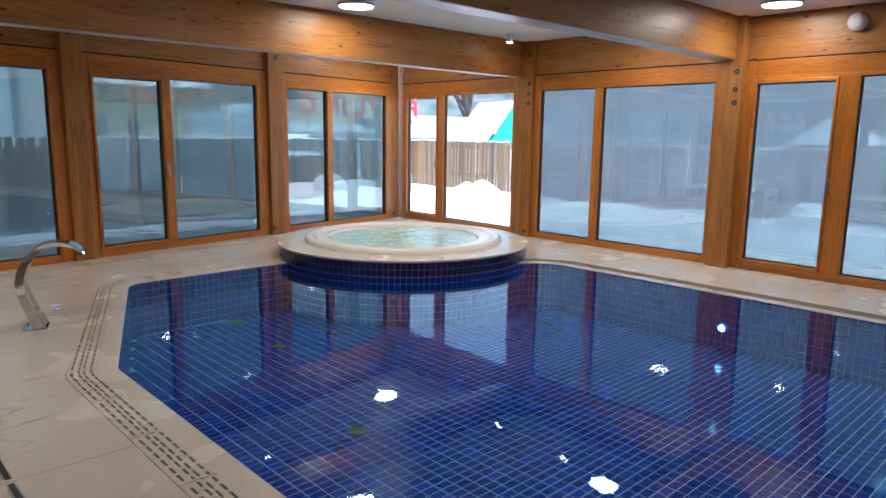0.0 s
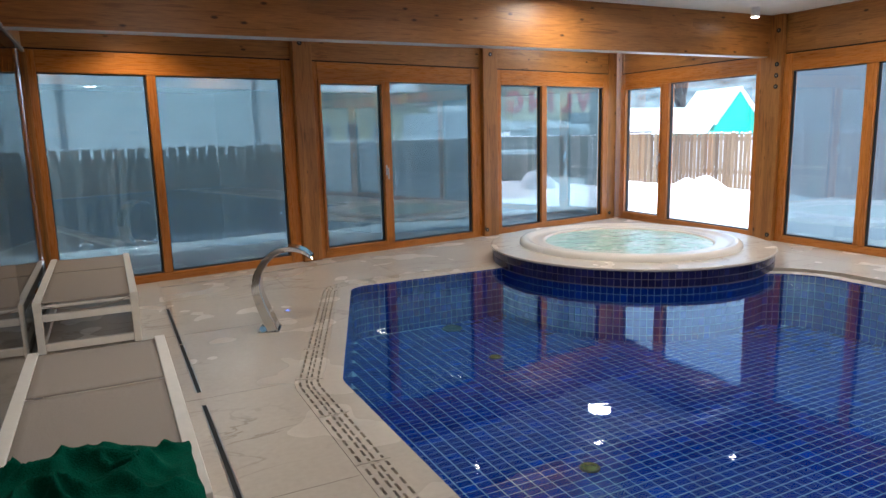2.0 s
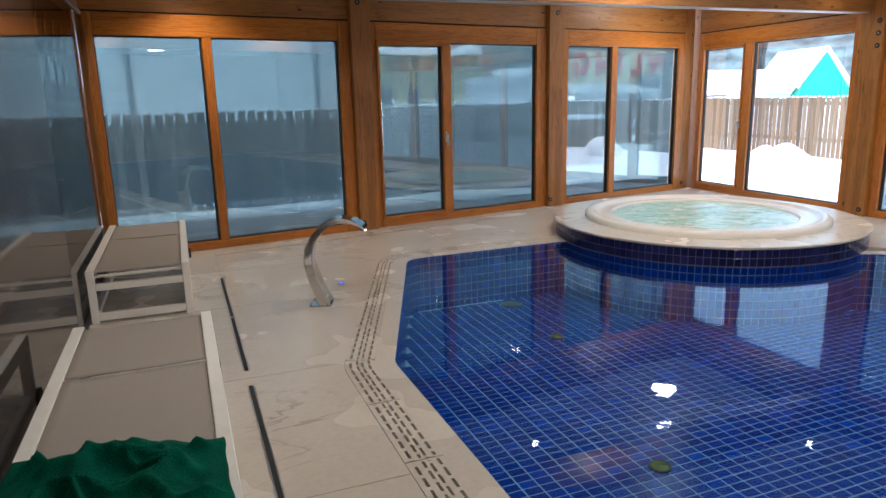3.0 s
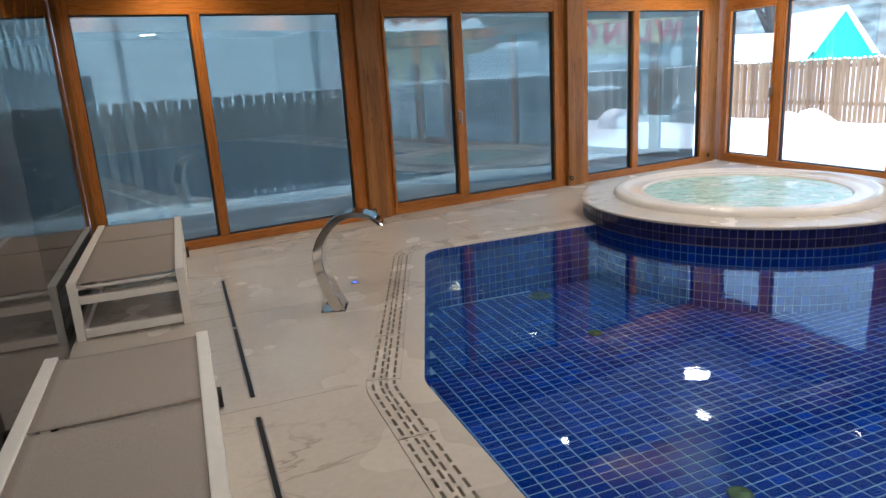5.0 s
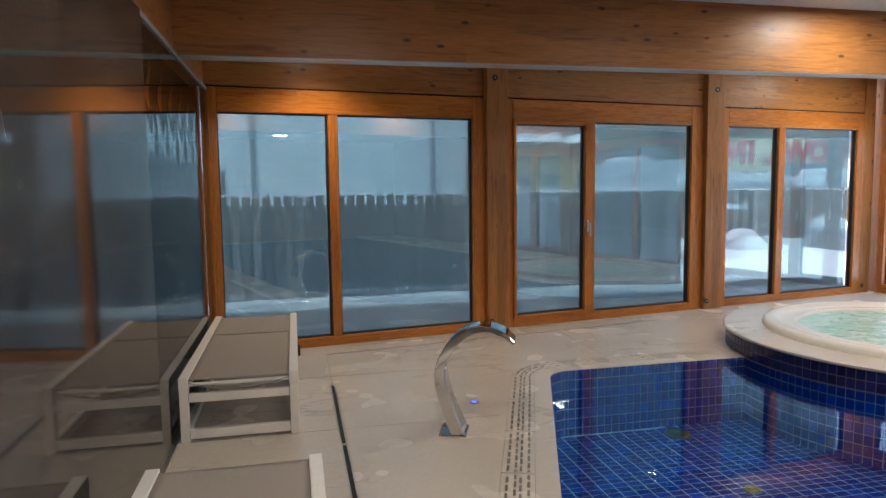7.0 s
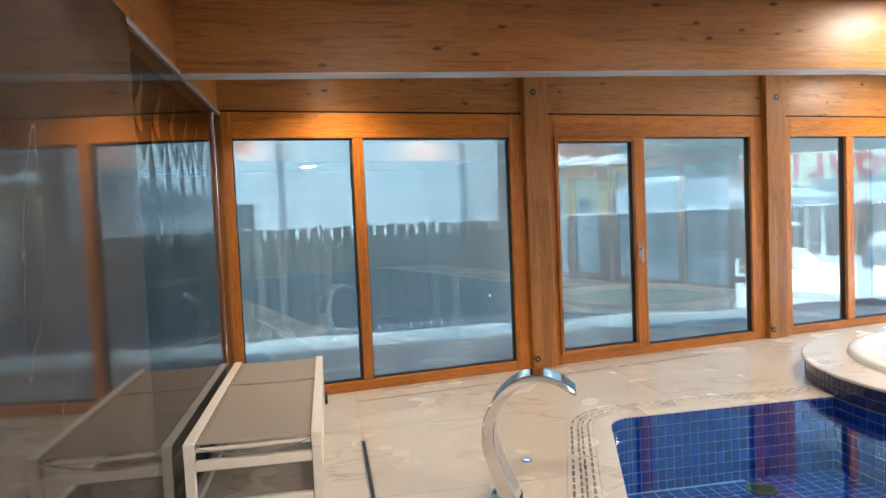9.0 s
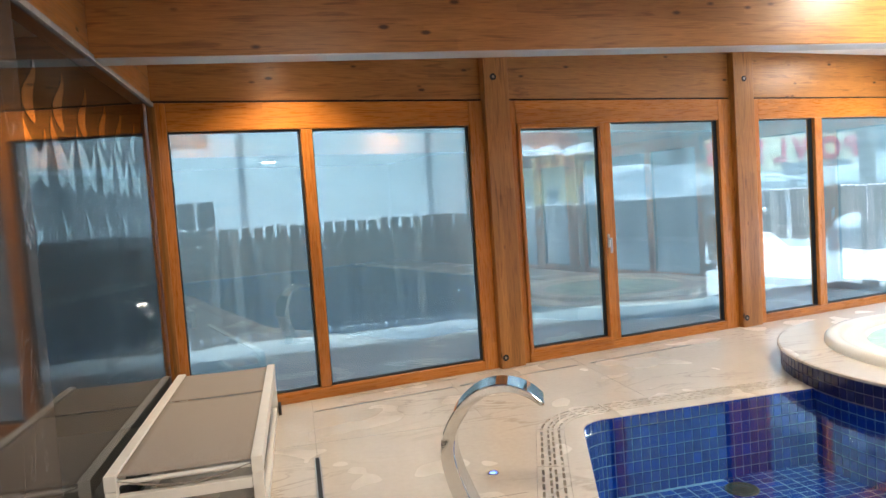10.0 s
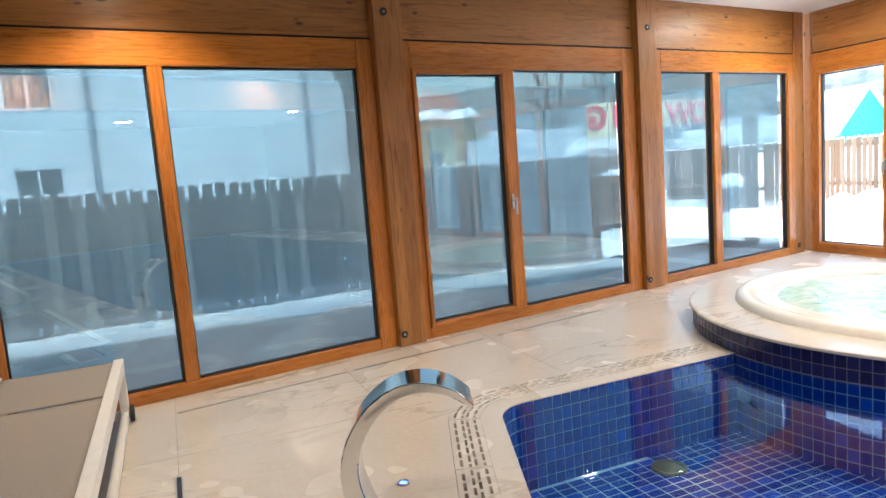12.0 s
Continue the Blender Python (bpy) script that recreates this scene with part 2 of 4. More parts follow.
M["lamp"] = glow("lit_diffuser", (1.0, 0.86, 0.68), LAMP_GLOW)
M["spot"] = glow("lit_spot_lens", (1.0, 0.82, 0.6), 17.0)
M["underwater"] = glow("underwater_lens", (0.35, 0.8, 1.0), 2.5)
M["spa_water"] = spa_water()
fm, fn, fl, fb = material("taupe_mesh_fabric", 0.75, 0, 0.2)
ft = noise_node(fn, fl, 240, 2)
fl.new(ramp(fn, fl, ft.outputs[0], [(0.3, (0.32, 0.275, 0.24)), (0.7, (0.42, 0.37, 0.325))]).outputs[0], fb.inputs["Base Color"])
bump(fn, fl, fb, ft.outputs[0], 0.3, 0.002)
M["fabric"] = fm


# ---- building helpers ----
def link(name, bm, mat, parent=None, label="", smooth=False, as_wound=False):
    me = bpy.data.meshes.new(name)
    if not as_wound:
        bmesh.ops.recalc_face_normals(bm, faces=bm.faces)
    bm.to_mesh(me)
    bm.free()
    me.materials.append(mat)
    if smooth:
        for p in me.polygons:
            p.use_smooth = True
    ob = new(name, me)
    if parent:
        ob.parent = parent
    if label:
        ob["label"] = label
    return ob


part = link


def box(bm, x0, x1, y0, y1, z0, z1, bevel=0.0):
    r = bmesh.ops.create_cube(bm, size=1.0)
    vs = r["verts"]
    for v in vs:
        v.co = Vector((x0 + (v.co.x + .5) * (x1 - x0), y0 + (v.co.y + .5) * (y1 - y0), z0 + (v.co.z + .5) * (z1 - z0)))
    if bevel:
        es = list({e for v in vs for e in v.link_edges})
        bmesh.ops.bevel(bm, geom=es, offset=bevel, segments=2, affect='EDGES', profile=0.5)
    return bm


def boxed(name, dims, mat, parent=None, label="", bevel=0.0):
    return link(name, box(bmesh.new(), *dims, bevel), mat, parent, label)


def tube(bm, m, r0, r1, depth, seg=16):
    bmesh.ops.create_cone(bm, cap_ends=True, segments=seg, radius1=r0, radius2=r1, depth=depth, matrix=m)
    return bm


def empty(name, m, label="", category="", group="", kind=""):
    ob = new(name)
    ob.matrix_world = m
    return tagged(ob, label, category, group, kind)


def lathe(profile, seg=96, closed=False):
    bm = bmesh.new()
    rings = []
    for r, z in profile:
        rings.append([bm.verts.new((r * math.cos(2 * math.pi * i / seg), r * math.sin(2 * math.pi * i / seg), z)) for i in range(seg)])
    for a, b in zip(rings, rings[1:]):
        for i in range(seg):
            bm.faces.new((a[i], a[(i + 1) % seg], b[(i + 1) % seg], b[i]))
    if closed:
        bm.faces.new(rings[-1])
    return bm


# ---- plan ----
SKEW = 9.43                       # north wall against the beams
NORTH = pose(0, 8.5, 0, 0, 0, SKEW)
EAST = pose(7.83, 0, 0, 0, 0, -90)   # local x runs south, local y outwards
K = 1 / math.cos(radians(SKEW))
GLASS_LO, GLASS_HI, FRAME_HI, CEIL = 0.09, 2.205, 2.42, 2.92
POOL_FLOOR, WATER = -0.56, -0.012
TUB, TUB_R, TUB_TOP = (5.42, 6.85), 1.62, 0.18


def round_corner(p, q, r, radius, n=8):
    """Points of the fillet at q between p and r."""
    p, q, r = Vector(p), Vector(q), Vector(r)
    a, b = (p - q).normalized(), (r - q).normalized()
    half = a.angle(b) / 2
    d = radius / math.tan(half)
    c = q + (a + b).normalized() * (radius / math.sin(half))
    u, w = q + a * d - c, q + b * d - c
    return [c + (u.lerp(w, i / n)).normalized() * radius for i in range(n + 1)]


CORNERS = [((1.09, -4.4), 0), ((1.09, 4.6), 0.35), ((2.0, 7.1), 0.24), ((4.6, 7.12), 0), ((5.72, 5.36), 0), ((6.3, 5.36), 0.55), ((6.3, -4.4), 0)]


def outline(corners):
    pts = []
    for i, (c, rad) in enumerate(corners):
        if rad:
            pts += round_corner(corners[i - 1][0], c, corners[(i + 1) % len(corners)][0], rad)
        else:
            pts.append(Vector(c))
    return pts


EDGE = outline(CORNERS)


def offset(pts, d):
    """The outline moved outwards by d (the outline runs clockwise)."""
    res, n = [], len(pts)
    for i in range(n):
        a, b, c = pts[i - 1], pts[i], pts[(i + 1) % n]
        u, w = (b - a).normalized(), (c - b).normalized()
        nu, nw = Vector((-u.y, u.x)), Vector((-w.y, w.x))
        m = (nu + nw).normalized()
        res.append(b + m * (d / max(0.35, m.dot(nu))))
    return res


COPING, GRATE_IN, GRATE_OUT = EDGE, offset(EDGE, 0.125), offset(EDGE, 0.305)


def sheet_with_hole(outer, inner, z, thick):
    bm = bmesh.new()
    for loop in (outer, inner):
        vs = [bm.verts.new((p[0], p[1], z)) for p in loop]
        for a, b in zip(vs, vs[1:] + vs[:1]):
            bm.edges.new((a, b))
    bmesh.ops.triangle_fill(bm, use_beauty=True, edges=bm.edges)
    bmesh.ops.recalc_face_normals(bm, faces=bm.faces)
    r = bmesh.ops.extrude_face_region(bm, geom=bm.faces[:])
    bmesh.ops.translate(bm, vec=(0, 0, -thick), verts=[g for g in r["geom"] if isinstance(g, bmesh.types.BMVert)])
    return bm


def north_y(x):
    return 8.5 + math.tan(radians(SKEW)) * x


# floor slab, coping and overflow channel
room = [(-0.72, -4.6), (-0.72, north_y(-0.72) + 0.12), (8.0, north_y(8.0) + 0.12), (8.0, -4.6)]
floor = tagged(link("floor", sheet_with_hole(room, GRATE_OUT, 0.0, 0.12), M["floor"]), "cream veined porcelain floor, damp in places", "floor", "", "structure")
coping = tagged(link("trim_coping", sheet_with_hole(GRATE_IN, COPING, 0.0, 0.09), M["floor"]), "smooth cream coping round the pool", "coping", "", "structure")
# channel sheet coloured near-black to paint in the shade below the slots
tagged(link("trim_channel", sheet_with_hole(offset(EDGE, 0.30), offset(EDGE, 0.13), -0.045, 0.03), M["groove"]), "overflow channel under the grating, its shade put into a near-black colour", "channel", "", "structure")

# pool basin
bm = bmesh.new()
lo = [bm.verts.new((p.x, p.y, POOL_FLOOR + 0.002)) for p in EDGE]
hi = [bm.verts.new((p.x, p.y, -0.03)) for p in EDGE]
bm.faces.new(lo)
for i in range(len(lo)):
    j = (i + 1) % len(lo)
    bm.faces.new((lo[i], lo[j], hi[j], hi[i]))
pool = tagged(link("pool_basin", bm, M["grout"]), "pool basin lined with cobalt blue tiles", "pool", "", "structure")
bm = bmesh.new()
bm.faces.new([bm.verts.new((p.x, p.y, WATER)) for p in reversed(offset(EDGE, -0.002))])
water = tagged(link("water", bm, M["water"], as_wound=True), "still clear pool water with faint ripples", "water", "", "structure")
water.visible_shadow = False

# ceiling
ceiling = tagged(boxed("ceiling", (-3.4, 8.3, -4.8, 10.3, CEIL, CEIL + 0.2), M["ceiling"]), "matt white flat ceiling", "ceiling", "", "structure")


# ---- window walls ----
def window(name, frame_m, a0, a1, m0, m1, sash, label, screen=True, left=0.1, right=0.1):
    """Two-light timber window: glass from a0 to a1 along the wall, mullion m0 to m1; sash: the first light opens."""
    w = empty(name, frame_m, label, "window", "", "structure")
    d0, d1 = -0.045, 0.06
    boxed("stile", (a0 - left, a0, d0, d1, 0.0, FRAME_HI), M["frame_z"], w, bevel=0.006)
    boxed("stile", (a1, a1 + right, d0, d1, 0.0, FRAME_HI), M["frame_z"], w, bevel=0.006)
    boxed("bottom_rail", (a0, a1, d0, d1, 0.0, GLASS_LO), M["frame_x"], w, bevel=0.006)
    boxed("top_rail", (a0, a1, d0, d1, GLASS_HI, FRAME_HI), M["frame_x"], w, bevel=0.006)
    boxed("mullion", (m0, m1, d0 - 0.006, d1, GLASS_LO, GLASS_HI), M["frame_z"], w, bevel=0.006)
    for k, (x0, x1) in enumerate(((a0, m0), (m1, a1))):
        z0, z1 = GLASS_LO, GLASS_HI
        if sash and k == 0:
            sf = boxed("sash", (x0, x0 + 0.035, d0 - 0.02, 0.04, z0, z1), M["frame_z"], w, bevel=0.005)
            boxed("sash_stile", (x1 - 0.03, x1, d0 - 0.02, 0.04, z0, z1), M["frame_z"], sf, bevel=0.005)
            boxed("sash_rail", (x0 + 0.035, x1 - 0.03, d0 - 0.02, 0.04, z0, z0 + 0.035), M["frame_x"], sf, bevel=0.005)
            boxed("sash_rail", (x0 + 0.035, x1 - 0.03, d0 - 0.02, 0.04, z1 - 0.04, z1), M["frame_x"], sf, bevel=0.005)
            x0, x1, z0, z1 = x0 + 0.035, x1 - 0.03, z0 + 0.035, z1 - 0.04
            hb = bmesh.new()
            box(hb, x1 + 0.018, x1 + 0.042, d0 - 0.03, d0 - 0.02, 1.0, 1.13, 0.004)
            box(hb, x1 + 0.022, x1 + 0.038, d0 - 0.065, d0 - 0.03, 1.07, 1.09, 0.003)
            box(hb, x1 + 0.02, x1 + 0.04, d0 - 0.075, d0 - 0.058, 0.95, 1.095, 0.004)
            part("handle", hb, M["steel"], sf, "grey metal window handle")
        g = bmesh.new()
        for q in ((x0, x0 + .012, z0, z1), (x1 - .014, x1, z0, z1), (x0 + .012, x1 - .014, z0, z0 + .012), (x0 + .012, x1 - .014, z1 - .012, z1)):
            box(g, q[0], q[1], -0.012, 0.03, q[2], q[3])
        part("gasket", g, M["black"], w)
        p = bmesh.new()
        p.faces.new([p.verts.new(c) for c in ((x0, 0.01, z0), (x1, 0.01, z0), (x1, 0.01, z1), (x0, 0.01, z1))])
        pane = part("pane", p, M["glass"], w, "clear glass pane", as_wound=True)
        pane.visible_shadow = False
    # groove over the frame, its shade painted as a near-black strip, and outer threshold
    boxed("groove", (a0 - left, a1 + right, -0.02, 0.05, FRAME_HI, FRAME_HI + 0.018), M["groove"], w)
    if screen:
        s = bmesh.new()
        s.faces.new([s.verts.new(c) for c in ((a0 - .08, 0.14, 0.0), (a1 + .08, 0.14, 0.0), (a1 + .08, 0.14, 2.4), (a0 - .08, 0.14, 2.4))])
        sc = part("sun_screen", s, M["screen_dense" if frame_m == EAST else "screen"], w, "grey translucent outer sun screen")
        sc.visible_shadow = False
    return w


NW = "timber framed window with a grey sun screen"
window("window_1", NORTH, -0.65 * K, 1.80 * K, 0.33 * K, 0.42 * K, False, "wide " + NW, True, 0.13, 0.139)
window("window_2", NORTH, 2.26 * K, 4.61 * K, 3.17 * K, 3.27 * K, True, "opening " + NW, True, 0.079, 0.172)
window("window_3", NORTH, 5.16 * K, 7.37 * K, 5.97 * K, 6.08 * K, False, "corner " + NW, True, 0.111, 0.13)
window("window_4", EAST, -9.62, -7.06, -8.76, -8.62, True, "timber framed glazed door giving onto bright snow", False, 0.1, 0.108)
window("window_5", EAST, -6.53, -3.88, -5.58, -5.46, False, "wide " + NW, True, 0.118, 0.098)
window("window_6", EAST, -3.42, -0.98, -2.53, -2.33, True, "opening " + NW)


def fascia(m, a0, a1):
    f = tagged(boxed("fascia_board", (a0, a1, -0.025, 0.07, FRAME_HI + 0.018, CEIL), M["wood_x"], bevel=0.004), "knotty varnished spruce board above the windows", "board", "fascia boards", "structure")
    f.matrix_world = m


for a, b in ((-0.79, 1.964), (2.213, 4.845), (5.12, 7.60)):
    fascia(NORTH, a, b)
for a, b in ((-9.70, -6.952), (-6.648, -3.782), (-3.518, -0.832)):
    fascia(EAST, a, b)


def post(m, c, w, d0, top, bolts):
    """Square timber post with counterbored bolt holes; d0: how far it stands into the room."""
    p = empty("timber_post", m @ pose(c, 0, 0), "knotty varnished square timber post with bolt holes", "post", "timber posts")
    b = box(bmesh.new(), -w / 2, w / 2, -d0, 0.14, 0, top, 0.006)
    part("shaft", b, M["wood_z"], p)
    for bx, bz in bolts:
        h = tube(bmesh.new(), pose(bx, -d0 - 0.002, bz, 90), 0.03, 0.03, 0.008, 20)
        hole = part("bolt_hole", h, M["black"], p, "dark bolt hole")
        part("bolt", tube(bmesh.new(), pose(bx, -d0 - 0.005, bz, 90), 0.012, 0.012, 0.008, 12), M["fence_grey"], hole, "dark bolt end")
    return p


post(NORTH, 2.06 * K, 0.245, 0.10, CEIL, ((-0.03, 2.62), (-0.08, 0.10)))
post(NORTH, 4.915 * K, 0.27, 0.10, CEIL, ((0.0, 2.62), (-0.09, 0.10)))
post(NORTH, 7.60 * K, 0.20, 0.04, CEIL, ((-0.03, 0.10),))
tagged(boxed("trim_corner", (7.805, 8.0, 9.722, 10.0, 0, CEIL), M["wood_z"]), "timber corner post between the window walls", "post", "", "structure")
post(EAST, -6.80, 0.30, 0.10, CEIL, ((0.09, 2.72), (0.09, 2.30), (0.09, 2.16), (0.09, 2.02), (0.09, 0.08)))
post(EAST, -3.65, 0.26, 0.16, CEIL, ((0.07, 2.30), (0.07, 2.1), (0.07, 1.95)))
post(EAST, -0.70, 0.26, 0.16, CEIL, ())


def beam(y, w, zlo, label):
    b = empty("ceiling_beam", pose(0, y, 0), label, "beam", "ceiling beams")
    part("timber", box(bmesh.new(), -0.78, 7.72, -w / 2, w / 2, zlo + 0.006, CEIL, 0.005), M["wood_x"], b)
    part("underside_strip", box(bmesh.new(), -0.76, 7.70, -w / 2 + 0.006, w / 2 - 0.006, zlo, zlo + 0.006), M["plate"], b, "pale metal strip")


beam(6.91, 0.17, 2.40, "deep glued timber beam across the pool hall")
beam(3.72, 0.22, 2.44, "deep glued timber beam over the pool")

# west side: polished marble wall, then a glass partition to a dark room
tagged(boxed("wall_west", (-0.84, -0.72, -4.6, 5.75, 0, 2.42), M["marble"]), "polished dark marble wall with white veins", "wall", "", "structure")
tagged(boxed("wall_west_upper", (-0.86, -0.74, -4.6, 8.36, 2.42, CEIL), M["wood_y"]), "varnished timber boarding above the partition", "wall", "", "structure")
part_glass = empty("glass_partition", pose(-0.73, 5.75, 0), "tall glass partition with white etched flame pattern", "partition", "", "structure")
p = bmesh.new()
p.faces.new([p.verts.new(c) for c in ((0, 0, 0.01), (0, 2.58, 0.01), (0, 2.58, 2.39), (0, 0, 2.39))])
part("pane", p, M["partition"], part_glass, "clear glass pane", as_wound=True).visible_shadow = False
boxed("head_channel", (-0.02, 0.012, -0.02, 2.6, 2.39, 2.42), M["fence_grey"], part_glass)
boxed("sill_channel", (-0.02, 0.012, 0.0, 2.6, 0.0, 0.012), M["steel"], part_glass)
boxed("wall_channel", (-0.02, 0.02, 2.58, 2.615, 0.0, 2.39), M["wood_z"], part_glass)


def flame(bm, y, z, h, w, lean):
    pts = []
    n = 14
    for i in range(n + 1):
        t = i / n
        half = w * math.sin(math.pi * min(1, t * 1.02) ** 0.6) * 0.5 + 0.002
        pts.append((y + lean * math.sin(t * 5.2) * w, z + t * h, half))
    L = [bm.verts.new((0.003, a - c, b)) for a, b, c in pts]
    R = [bm.verts.new((0.003, a + c, b)) for a, b, c in pts]
    for i in range(n):
        bm.faces.new((L[i], R[i], R[i + 1], L[i + 1]))


rng = random.Random(5)
bm = bmesh.new()
for i in range(6):
    y = 0.04 + i * 0.34
    flame(bm, y, 1.69 + rng.uniform(-.01, .01), 0.30, 0.15, 0.30)
    flame(bm, y + 0.17, 1.69, 0.24, 0.09, -0.35)
    flame(bm, y + 0.10, 1.93 + rng.uniform(-.02, .02), 0.27, 0.11, -0.5)
    flame(bm, y, 1.46, 0.15, 0.035, 0.5)
    flame(bm, y + 0.06, 1.47, 0.09, 0.02, -0.6)
part("etching", bm, M["frost"], part_glass, "white etched flames")

# plain walls that close the place
tagged(boxed("wall_south", (-0.84, 8.0, -4.75, -4.6, 0, CEIL), M["wood_x"]), "plain timber wall", "wall", "", "structure")
tagged(boxed("wall_east", (7.80, 7.98, -4.6, 0.568, 0, CEIL), M["wood_y"]), "plain timber wall", "wall", "", "structure")
# room behind the partition: its unlit darkness is painted on walls and floor
tagged(boxed("wall_dark_room", (-3.4, -3.2, 3.0, 9.0, 0, CEIL), M["darkroom"]), "wall of the unlit room, its darkness put into the colour", "wall", "", "structure")
tagged(boxed("wall_dark_room_south", (-3.2, -0.84, 3.0, 3.1, 0, CEIL), M["darkroom"]), "wall of the unlit room, its darkness put into the colour", "wall", "", "structure")
tagged(boxed("wall_dark_room_north", (-3.2, -0.80, 8.36, 8.5, 0, CEIL), M["darkroom"]), "wall of the unlit room, its darkness put into the colour", "wall", "", "structure")
tagged(boxed("floor_dark_room", (-3.4, -0.725, 3.0, 8.5, -0.1, -0.002), M["darkroom"]), "floor of the unlit room, its darkness put into the colour", "floor", "", "structure")

# ---- lamps ----
def disc_lamp(x, y, r=0.19):
    la = empty("ceiling_lamp", pose(x, y, CEIL), "round flat ceiling lamp, lit warm white; the four southernmost are unseen additions", "lamp", "round ceiling lamps")
    part("rim", lathe([(r, 0.0), (r + 0.012, -0.004), (r + 0.012, -0.03), (r, -0.034), (r - 0.01, -0.03)], 40), M["plastic"], la, smooth=False)
    part("diffuser", lathe([(0.0, -0.031), (r - 0.01, -0.03), (r - 0.01, -0.002)][::-1], 40), M["lamp"], la, "glowing diffuser")


# the last four positions are unseen lamps, added to light the southern hall
for x, y in ((4.25, 6.27), (7.15, 2.95), (6.6, 8.72), (6.85, 4.5), (5.83, 7.72), (3.5, 4.2), (0.46, 4.3), (3.5, 1.0), (6.6, -0.6), (0.4, -1.4), (3.5, -2.6)):
    disc_lamp(x, y, 0.19 if (x, y) != (5.83, 7.72) else 0.11)


def spot_lamp(x, y, tx, ty, watts):
    z = CEIL - 0.11
    la = empty("spot_lamp", pose(x, y, CEIL), "small white cylindrical ceiling spot, lit", "lamp", "ceiling spots")
    part("housing", tube(bmesh.new(), pose(0, 0, -0.055), 0.05, 0.05, 0.11, 24), M["plastic"], la)
    part("lens", tube(bmesh.new(), pose(0, 0, -0.112), 0.04, 0.04, 0.006, 24), M["spot"], la, "glowing lens")
    li = new("spot_light", bpy.data.lights.new("spot_light", 'SPOT'))
    li.data.energy, li.data.spot_size, li.data.spot_blend, li.data.shadow_soft_size = watts, radians(120), 0.8, 0.04
    li.data.color = (1.0, 0.74, 0.45)
    li.matrix_world = look((x, y, z - 0.02), (tx, ty, 0.6))
    li["kind"] = "structure"


spot_lamp(0.3, 7.95, 0.3, 8.2, SPOT_WATTS * 3.0)
spot_lamp(3.9, 7.9, 3.9, 8.0, SPOT_WATTS * 0.6)
spot_lamp(7.0, 6.48, 7.1, 6.4, SPOT_WATTS * 0.5)
spot_lamp(6.9, 5.2, 7.0, 5.2, SPOT_WATTS * 0.6)


# ---- grating round the pool ----
def grate_path():
    pts = offset(EDGE, 0.215)
    end = min(range(len(pts)), key=lambda i: (pts[i] - Vector((4.6, 7.33))).length)
    return [Vector((pts[0].x, -1.5))] + pts[1:end] + [Vector((3.88, 7.33))]


path = grate_path()
dist = [0.0]
for a, b in zip(path, path[1:]):
    dist.append(dist[-1] + (b - a).length)


def on_path(s):
    s = max(0.0, min(dist[-1] - 1e-4, s))
    i = max(k for k in range(len(dist) - 1) if dist[k] <= s)
    t = (s - dist[i]) / (dist[i + 1] - dist[i])
    d = (path[i + 1] - path[i]).normalized()
    return path[i].lerp(path[i + 1], t), Vector((-d.y, d.x))


def strip(bm, s0, s1, o0, o1, z0, z1, step=0.06):
    n = max(1, round((s1 - s0) / step))
    prev = None
    for i in range(n + 1):
        c, nn = on_path(s0 + (s1 - s0) * i / n)
        ring = [bm.verts.new((c.x + nn.x * o, c.y + nn.y * o, z)) for o, z in ((o0, z0), (o1, z0), (o1, z1), (o0, z1))]
        if prev:
            for k in range(4):
                bm.faces.new((prev[k], prev[(k + 1) % 4], ring[(k + 1) % 4], ring[k]))
        else:
            bm.faces.new(ring)
        prev = ring
    bm.faces.new(prev[::-1])


grating = empty("overflow_grating", Matrix.Identity(4), "cream slotted plastic grating along the pool edge", "grating")
s, LEN = 0.02, 0.62
offs = [-0.0885, -0.063, -0.048, -0.021, -0.007, 0.007, 0.021, 0.048, 0.063, 0.0885]
while s < dist[-1] - 0.1:
    e = min(s + LEN - 0.006, dist[-1])
    bm = bmesh.new()
    for k in range(0, 10, 2):
        strip(bm, s, e, offs[k], offs[k + 1], -0.03, 0.003)
    for row in range(4):
        q = s + (0.0 if row % 2 else 0.045)
        strip(bm, s, s + 0.014, offs[2 * row + 1], offs[2 * row + 2], -0.03, 0.0028, 0.1)
        strip(bm, e - 0.014, e, offs[2 * row + 1], offs[2 * row + 2], -0.03, 0.0028, 0.1)
        while q < e - 0.03:
            strip(bm, q, q + 0.026, offs[2 * row + 1], offs[2 * row + 2], -0.03, 0.0028, 0.1)
            q += 0.095
    part("grate_plate", bm, M["floor"], grating)
    s += LEN


# ---- raised whirlpool tub ----
tub = empty("whirlpool_tub", pose(TUB[0], TUB[1], 0), "round raised whirlpool with cream rim and navy tiled side", "whirlpool")
part("plinth", lathe([(TUB_R - 0.005, -0.014), (TUB_R - 0.005, TUB_TOP - 0.025)], 128), M["tub_grout"], tub, "pale grouted plinth")
part("plinth_below", lathe([(TUB_R - 0.018, POOL_FLOOR), (TUB_R - 0.018, -0.014)], 128), M["grout"], tub, "pale grouted plinth")
part("coping", lathe([(1.2, TUB_TOP), (TUB_R + 0.005, TUB_TOP), (TUB_R + 0.018, TUB_TOP - 0.006), (TUB_R + 0.018, TUB_TOP - 0.022), (TUB_R, TUB_TOP - 0.028), (TUB_R - 0.03, TUB_TOP - 0.028)], 160), M["floor"], tub, "cream stone coping")
